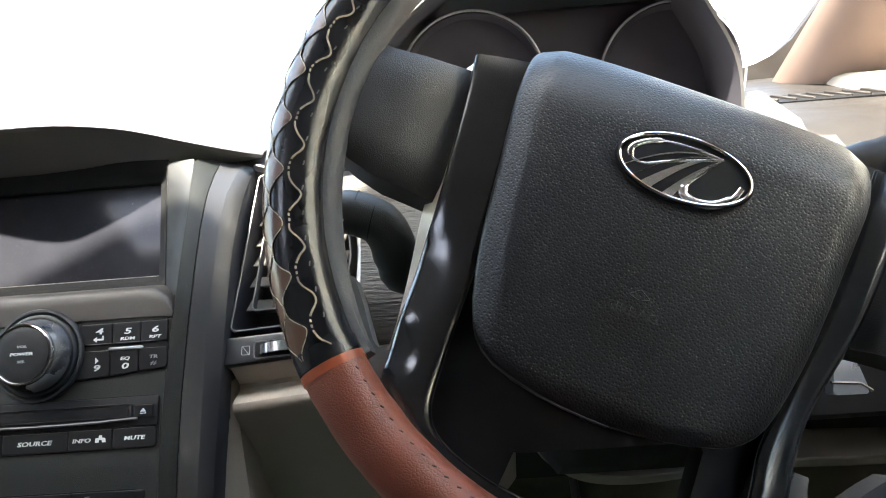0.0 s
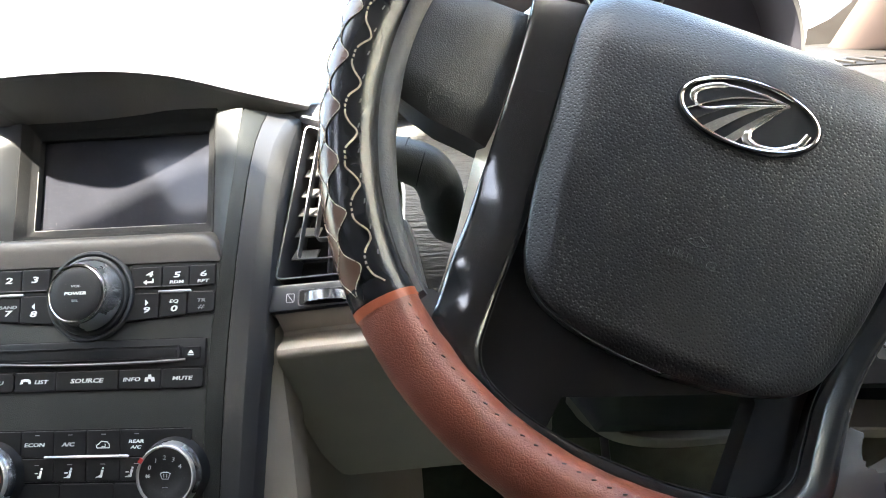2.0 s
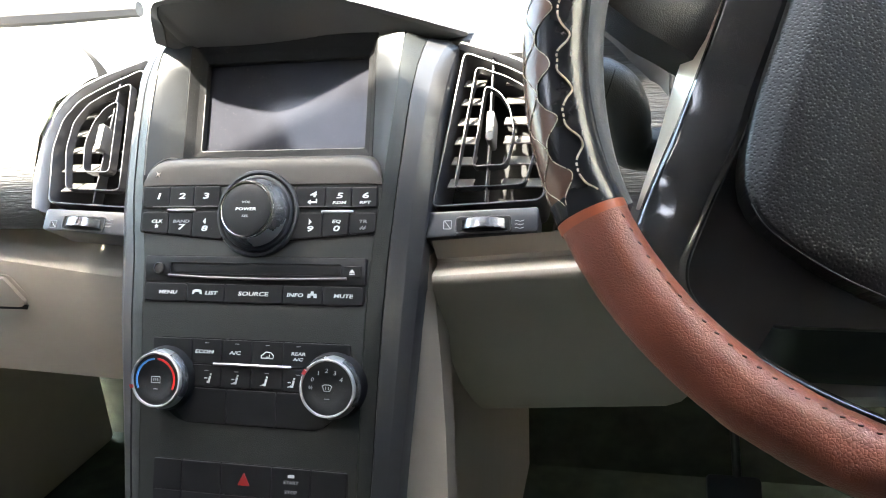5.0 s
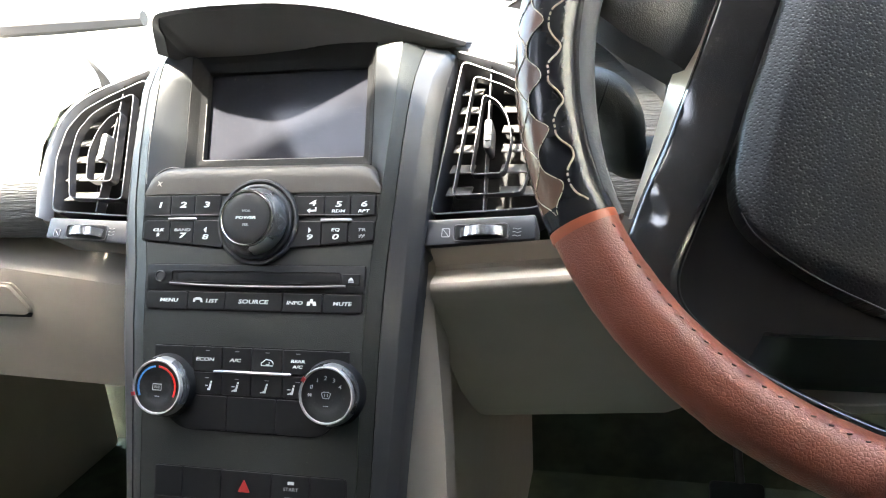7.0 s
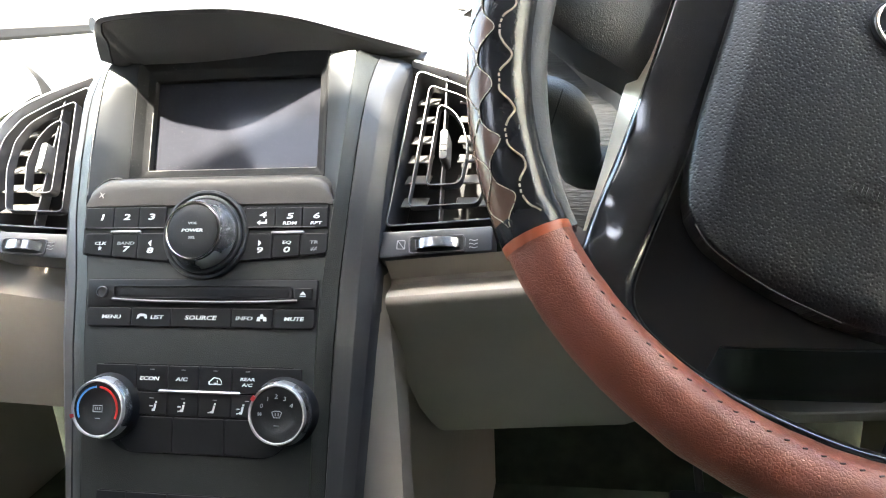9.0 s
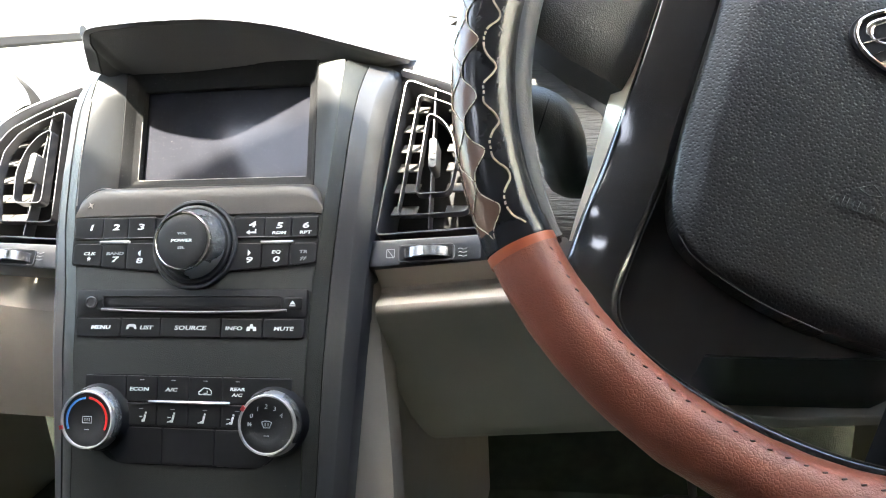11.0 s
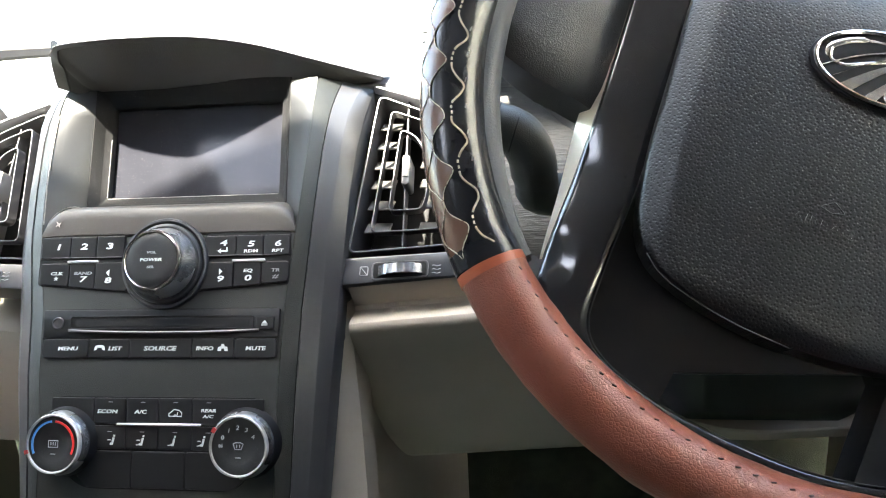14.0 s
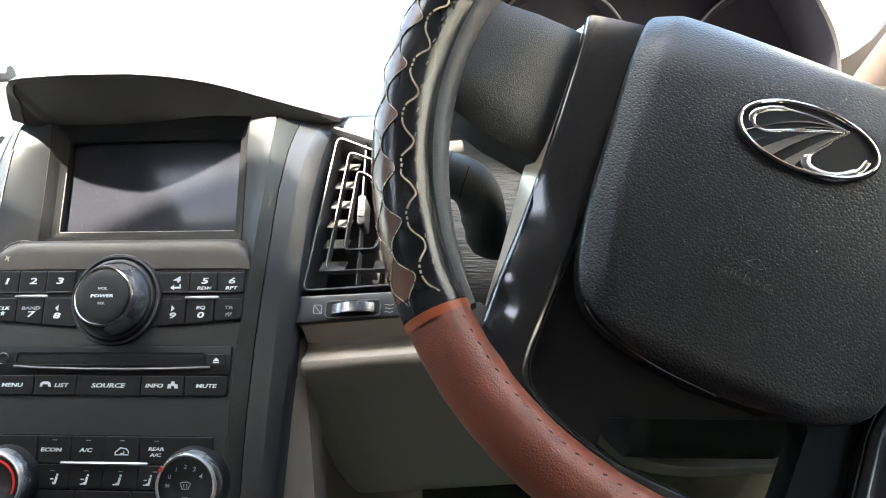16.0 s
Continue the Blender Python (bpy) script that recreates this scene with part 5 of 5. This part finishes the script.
    blot(a, [(c - 3.6, -28), (c - 1.2, -28), (c - 1.0, -26.4), (c + 1.0, -26.4), (c + 1.2, -28), (c + 3.6, -28), (c + 3.2, -25.2), (c + 1.2, -25.0), (c + 0.9, -23.4), (c - 0.9, -23.4), (c - 1.2, -25.0), (c - 3.2, -25.2)], h=0.0016)
    return a


audio()


# ---- the climate controls ----
def dial(parent, u, v, marks):
    m = at(u, v)
    bm = bmesh.new()
    lathe(bm, [(0.0236, -0.006), (0.0234, 0.0010), (0.0224, 0.0022), (0.0214, 0.0080)], 72)
    d = part("dial", bm, KEY, parent, "black rotary dial with a chrome rim", m=m)
    bm = bmesh.new()
    lathe(bm, [(0.0217, 0.0060), (0.0213, 0.0090), (0.0204, 0.0116), (0.0196, 0.0130)], 72, cap=False)
    part("flank", bm, SMOKED, d, "smoked chrome flank")
    bm = bmesh.new()
    lathe(bm, [(0.0199, 0.0124), (0.0197, 0.0142), (0.0191, 0.0152), (0.0182, 0.0150), (0.0177, 0.0136)], 72, cap=False)
    part("rim", bm, RIM, d)
    bm = bmesh.new()
    lathe(bm, [(0.0179, 0.0130), (0.0178, 0.0138), (0.0120, 0.0143), (0.0112, 0.0138), (0.003, 0.0136)], 60)
    part("face", bm, BLACK, d)
    marks(d)
    return d


def arc_mark(parent, r, a0, a1, w, mat, h=0.0146):
    bm = bmesh.new()
    n = 16
    outer = [((r + w / 2) * math.cos(radians(a0 + (a1 - a0) * i / n)), (r + w / 2) * math.sin(radians(a0 + (a1 - a0) * i / n))) for i in range(n + 1)]
    inner = [((r - w / 2) * math.cos(radians(a0 + (a1 - a0) * i / n)), (r - w / 2) * math.sin(radians(a0 + (a1 - a0) * i / n))) for i in range(n + 1)]
    prism(bm, outer + inner[::-1], h - 0.0008, h)
    part("scale_mark", bm, mat, parent)


def temperature_marks(d):
    arc_mark(d, 0.0148, 95, 205, 0.0013, BLUE)
    arc_mark(d, 0.0148, 85, -25, 0.0013, RED)
    arc_mark(d, 0.0189, 192, 200, 0.0026, DULLRED, 0.0158)
    glyph(d, [[(-3.4, -2), (3.4, -2), (3.4, 2.2), (-3.4, 2.2), (-3.4, -2)], [(-1.6, -0.8), (-1.6, 1.2)], [(0, -0.8), (0, 1.2)], [(1.6, -0.8), (1.6, 1.2)]], GREYINK, 0.00035, 0.0139)
    glyph(d, [[(-1.8, -6.4), (1.8, -6.4)]], GREYINK, 0.0003, 0.0139)


def fan_marks(d):
    for t, ang in (("0", 152), ("1", 122), ("2", 92), ("3", 62), ("4", 32)):
        words(t, 0.0039, GREYINK, d, at(0.0118 * math.cos(radians(ang)), 0.0118 * math.sin(radians(ang)), 0.0146), 1.2, 0.1)
    arc_mark(d, 0.0189, 142, 152, 0.0026, DULLRED, 0.0158)
    glyph(d, [[(-3.4, 1.6), (-2.0, -1.8), (2.0, -1.8), (3.4, 1.6), (1.6, 2.4), (-1.6, 2.4), (-3.4, 1.6)], [(-1, -0.8), (-1, 1.2)], [(1, -0.8), (1, 1.2)]], GREYINK, 0.00035, 0.0139)
    glyph(d, [[(-1.8, -7.0), (1.8, -7.0)]], GREYINK, 0.0003, 0.0139)
    glyph(d, [[(-12.6, -0.8), (-10.4, 1.4)], [(-10.4, -0.8), (-12.6, 1.4)], [(-13, 0.3), (-10, 0.3)]], GREYINK, 0.00035, 0.0146)


def climate():
    c = thing("climate_controls", "black climate control panel with two chrome rimmed dials", "climate control", PM @ HINGE)
    bm = bmesh.new()
    prism(bm, corner([(-0.052, -0.1195), (0.058, -0.1195), (0.0765, -0.100), (0.0775, -0.0585), (-0.0755, -0.0585), (-0.0755, -0.100)], 0.010, 5), -0.004, 0.0004)
    part("key_bed", bm, DEEP, c)
    cols = ((-75, -43.6), (-43.0, -20.0), (-19.4, 3.2), (3.8, 27.2), (27.8, 77))
    for i, (u0, u1) in enumerate(cols):
        key(c, [(u0, -76.6), (u1, -76.6), (u1, -59.4), (u0, -59.4)], 0.0014)
        key(c, [(u0, -93.0), (u1, -93.0), (u1, -77.8), (u0, -77.8)], 0.0014)
    for u0, u1, pts in ((-0, 0, [(-55, -111), (-47.5, -118.6), (-15.4, -118.6), (-15.4, -94.4), (-55, -94.4)]), (0, 0, [(-14.8, -118.6), (22.8, -118.6), (22.8, -94.4), (-14.8, -94.4)]), (0, 0, [(23.4, -118.6), (56, -118.6), (66, -110), (66, -94.4), (23.4, -94.4)])):
        key(c, pts, 0.0012, round_by=0.002)
    for u, t in ((-33.6, "ECON"), (-9.4, "A/C")):
        words(t, 0.0035, INK, c, at(u / 1000, -0.0684, 0.0016), 1.5, 0.14, bold=0.00007)
    words("REAR", 0.0030, INK, c, at(0.0388, -0.0672, 0.0016), 1.5, 0.14, bold=0.00007)
    words("A/C", 0.0030, INK, c, at(0.0386, -0.0710, 0.0016), 1.5, 0.14, bold=0.00007)
    glyph(c, [[(11, -71), (20, -71), (20, -68.8), (18.5, -67.2), (14.5, -66.6), (12, -68.8), (11, -69.2), (11, -71)], [(14.5, -70.2), (17, -70.2), (17, -68.4)]], INK, 0.0004, 0.0015)
    for u in (-31.5, -8.0, 15.6, 39):
        glyph(c, [[(u - 1.6, -62.0), (u + 1.6, -62.0)]], GREYINK, 0.00025, 0.0014)
        glyph(c, [[(u - 1.6, -81.6), (u + 1.6, -81.6)]], GREYINK, 0.00025, 0.0014)
    bm = bmesh.new()
    box(bm, -0.0262, 0.0338, -0.0776, -0.0756, 0.0, 0.0030, 0.0007, 1)
    part("bar", bm, RIM, c, "thin chrome bar")
    for k, u in enumerate((-29.5, -8.4, 14.1, 34.8)):
        v = -87.6
        blot(c, [(u + 1.0, v + 2.6), (u + 2.2, v + 2.6), (u + 2.4, v + 3.8), (u + 1.2, v + 4.0)], h=0.0017)
        blot(c, [(u - 1.2, v - 2.8), (u + 0.8, v - 2.8), (u + 2.0, v + 2.0), (u + 0.6, v + 2.2), (u - 0.2, v - 1.4), (u - 1.2, v - 1.2)], h=0.0017)
        if k != 2:
            glyph(c, [[(u - 3.2, v + 0.6), (u - 0.9, v + 0.6)]], INK, 0.0004, 0.0015)
        if k:
            glyph(c, [[(u - 3.4, v - 2.6), (u - 1.4, v - 2.2)]], INK, 0.0004, 0.0015)
    dial(c, -0.0632, -0.0882, temperature_marks)
    dial(c, 0.0656, -0.0876, fan_marks)
    return c


climate()


def switch_bank():
    s = thing("switch_bank", "black switch bank with a red hazard triangle", "switch panel", PM @ HINGE)
    bm = bmesh.new()
    prism(bm, corner([(-0.0712, -0.195), (0.0772, -0.195), (0.0772, -0.1454), (-0.0712, -0.1454)], 0.004, 4), -0.004, 0.0004)
    part("key_bed", bm, DEEP, s)
    for u0, u1 in ((-70.5, -48.6), (-48.0, -17.6), (-17.0, 21.2), (21.8, 50), (50.6, 76.6)):
        key(s, [(u0, -194), (u1, -194), (u1, -168), (u0, -168)], 0.0012)
        key(s, [(u0, -167.4), (u1, -167.4), (u1, -146.0), (u0, -146.0)], 0.0014)
    bm = bmesh.new()
    prism(bm, corner([(-0.0040, -0.1602), (0.0054, -0.1602), (0.0007, -0.1512)], 0.0008), 0.001, 0.0018, 0.0003)
    part("hazard_mark", bm, DULLRED, s, "dull red hazard triangle")
    blot(s, [(34.0, -152.2), (38.6, -152.2), (38.6, -150.2), (34.0, -150.2)], h=0.0017)
    words("START", 0.0032, GREYINK, s, at(0.0363, -0.1556, 0.0016), 1.2)
    words("STOP", 0.0032, GREYINK, s, at(0.0363, -0.1622, 0.0016), 1.2)


switch_bank()


# ---- small things round the column and on the dashboard ----
def column_surroundings():
    bm = bmesh.new()
    sheet(bm, [[(x, y, z) for x in (0.290, 0.40, 0.50, 0.70)] for y, z in ((0.075, 0.70), (0.08, 0.66), (0.068, 0.59), (0.052, 0.545), (0.048, 0.528), (0.056, 0.520), (0.11, 0.515), (0.13, 0.44), (0.22, 0.43))], (0, 0.01, 0))
    tagged(part("column_recess", bm, BLACK), "dark recess round the steering column", "panel", kind="structure")
    col = thing("column_cover", "dark plastic lower column cover behind the wheel", "column cover")
    bm = bmesh.new()
    rows = []
    for y, z, w, h, low in ((-0.045, 0.675, 0.050, 0.040, 0.050), (-0.035, 0.673, 0.062, 0.052, 0.085), (-0.01, 0.662, 0.066, 0.056, 0.128), (0.02, 0.650, 0.068, 0.056, 0.140), (0.10, 0.61, 0.068, 0.056, 0.130)):
        rows.append([(0.401 + w * max(-1, min(1, 1.35 * math.cos(t))), y, z + (h if math.sin(t) > 0 else low) * max(-1, min(1, 1.2 * math.sin(t)))) for t in [2 * math.pi * i / 32 for i in range(32)]])
    sheet(bm, rows, close=True)
    bm.faces.new([bm.verts.new(p) for p in rows[0]])
    part("cover", bm, BLACK, col)
    bm = bmesh.new()
    lathe(bm, [(0.014, 0), (0.014, 0.006), (0.011, 0.008), (0.009, 0.006)], 28)
    part("lock_ring", bm, SATIN, col, m=pose(0.472, -0.02, 0.655, 60, 0, 20))
    k = thing("ignition_key", "grey plastic key with a chrome edge", "key")
    m = pose(0.5225, -0.02, 0.5930, 70, 0, 12) @ Matrix.Diagonal((0.92, 0.92, 0.92, 1))
    bm = bmesh.new()
    prism(bm, corner([(-0.013, -0.013), (0.015, -0.016), (0.010, 0.004), (0.004, 0.012), (-0.006, 0.012)], 0.003), -0.004, 0.004, 0.0015)
    part("bow", bm, SILVER, k, m=m)
    bm = bmesh.new()
    tube(bm, [(-0.013, -0.0045, 0.0045), (0.008, -0.008, 0.0045), (0.016, -0.014, 0.004)], 0.0012, 8)
    part("edge", bm, CHROME, k, m=m)
    bm = bmesh.new()
    box(bm, -0.003, 0.003, 0.010, 0.020, -0.001, 0.001, 0.0004, 1)
    part("blade", bm, CHROME, k, m=m)
    st = thing("light_stalk", "pale-lit black column stalk", "stalk")
    bm = bmesh.new()
    tube(bm, smooth_path([(0.46, 0.0, 0.690), (0.50, -0.02, 0.712), (0.535, -0.022, 0.7235), (0.575, -0.022, 0.734), (0.600, -0.022, 0.740)], 6), [0.013] * 12 + [0.0115] * 13, 20)
    part("arm", bm, KEY, st)


def corner_trim():
    bm = bmesh.new()
    pts = [(0.625, 0.735), (0.76, 0.735), (0.76, 0.87), (0.742, 0.858), (0.722, 0.832), (0.703, 0.808), (0.684, 0.791), (0.662, 0.7815), (0.637, 0.7775)]
    prism(bm, pts, -0.006, 0.006, 0.002)
    tagged(part("trim", bm, SHADEDSKIN, m=pose(0, 0.45, 0, 90)), "curved trim in the windscreen corner, darkened for shade", "trim", kind="structure")


corner_trim()


def dash_end_grille():
    g = thing("demister_grille", "slotted side window demister outlet", "air vent")
    bm = bmesh.new()
    prism(bm, corner([(-0.075, -0.016), (0.085, -0.016), (0.085, 0.012), (-0.06, 0.014)], 0.008), -0.01, 0.0)
    m = pose(0.655, 0.265, 0.7475, 10, 0, -6)
    part("well", bm, DEEP, g, m=m)
    for i in range(9):
        bm = bmesh.new()
        box(bm, -0.0018, 0.0018, -0.015, 0.013, -0.004, 0.0022, 0.0006, 1)
        part("bar", bm, SHADEDSKIN, g, m=m @ pose(-0.058 + i * 0.0165, 0, 0, 0, 0, 35))


def loose_bits():
    t = thing("peeling_strip", "curled dark strip of trim peeling from the vent", "trim strip")
    bm = bmesh.new()
    pts = smooth_path([(-0.1830, 0.117, 0.720), (-0.1838, 0.116, 0.7285), (-0.1862, 0.116, 0.7350), (-0.1905, 0.116, 0.7420), (-0.1985, 0.116, 0.7510)], 6)
    n = len(pts)
    sheet(bm, [[p + Vector((-0.0062 * (1 - i / n), 0, -0.001)), p + Vector((0, -0.001, 0)), p + Vector((0.0062 * (1 - i / n), 0, 0.0012))] for i, p in enumerate(pts)], (0, 0.0008, 0))
    part("strip", bm, BLACK, t)
    bm = bmesh.new()
    prism(bm, [(-0.0022, -0.0016), (-0.0006, -0.0004), (0.0012, -0.002), (0.0008, 0.0002), (0.0022, 0.0016), (0.0002, 0.001), (-0.0016, 0.0024), (-0.0008, 0.0004)], 0, 0.0005)
    chip = part("paint_chip", bm, CREAM)
    chip.matrix_basis = PM @ at(-0.0815, 0.0612, 0.0016)
    tagged(chip, "tiny pale flake stuck on the ledge", "flake")


def dry_leaves():
    rng = random.Random(5)
    for (x, y, z) in ((-0.12, 0.9, 0.741), (-0.10, 1.05, 0.735), (-0.15, 1.2, 0.722)):
        bm = bmesh.new()
        s = 0.008
        sheet(bm, [[(s * u, s * 0.5 * v * (1 - abs(u)) ** 0.7, 0.002 * v * v + 0.001 * rng.random()) for v in (-1, 0, 1)] for u in (-1, -0.5, 0, 0.5, 1)], (0, 0, 0.0004))
        ob = part("dry_leaf", bm, ORANGE)
        ob.matrix_basis = pose(x, y, z + 0.004, 0, 0, rng.uniform(0, 360))
        tagged(ob, "dry orange leaf lying on the bonnet", "leaf", "dry leaves")


column_surroundings()
def pedal():
    p = thing("brake_pedal", "dark steel pedal in the shaded footwell", "pedal")
    bm = bmesh.new()
    tube(bm, smooth_path([(0.397, 0.64, 0.53), (0.398, 0.50, 0.49), (0.400, 0.40, 0.42), (0.405, 0.37, 0.33), (0.411, 0.352, 0.25), (0.417, 0.35, 0.20)], 5), 0.0055, 10)
    part("arm", bm, WIRE, p)
    bm = bmesh.new()
    prism(bm, rounded(-0.034, 0.030, -0.020, 0.020, 0.006, 3), -0.006, 0.004, 0.002)
    part("foot_plate", bm, SUEDE, p, m=pose(0.416, 0.345, 0.178, 55))


pedal()
dash_end_grille()
loose_bits()
dry_leaves()
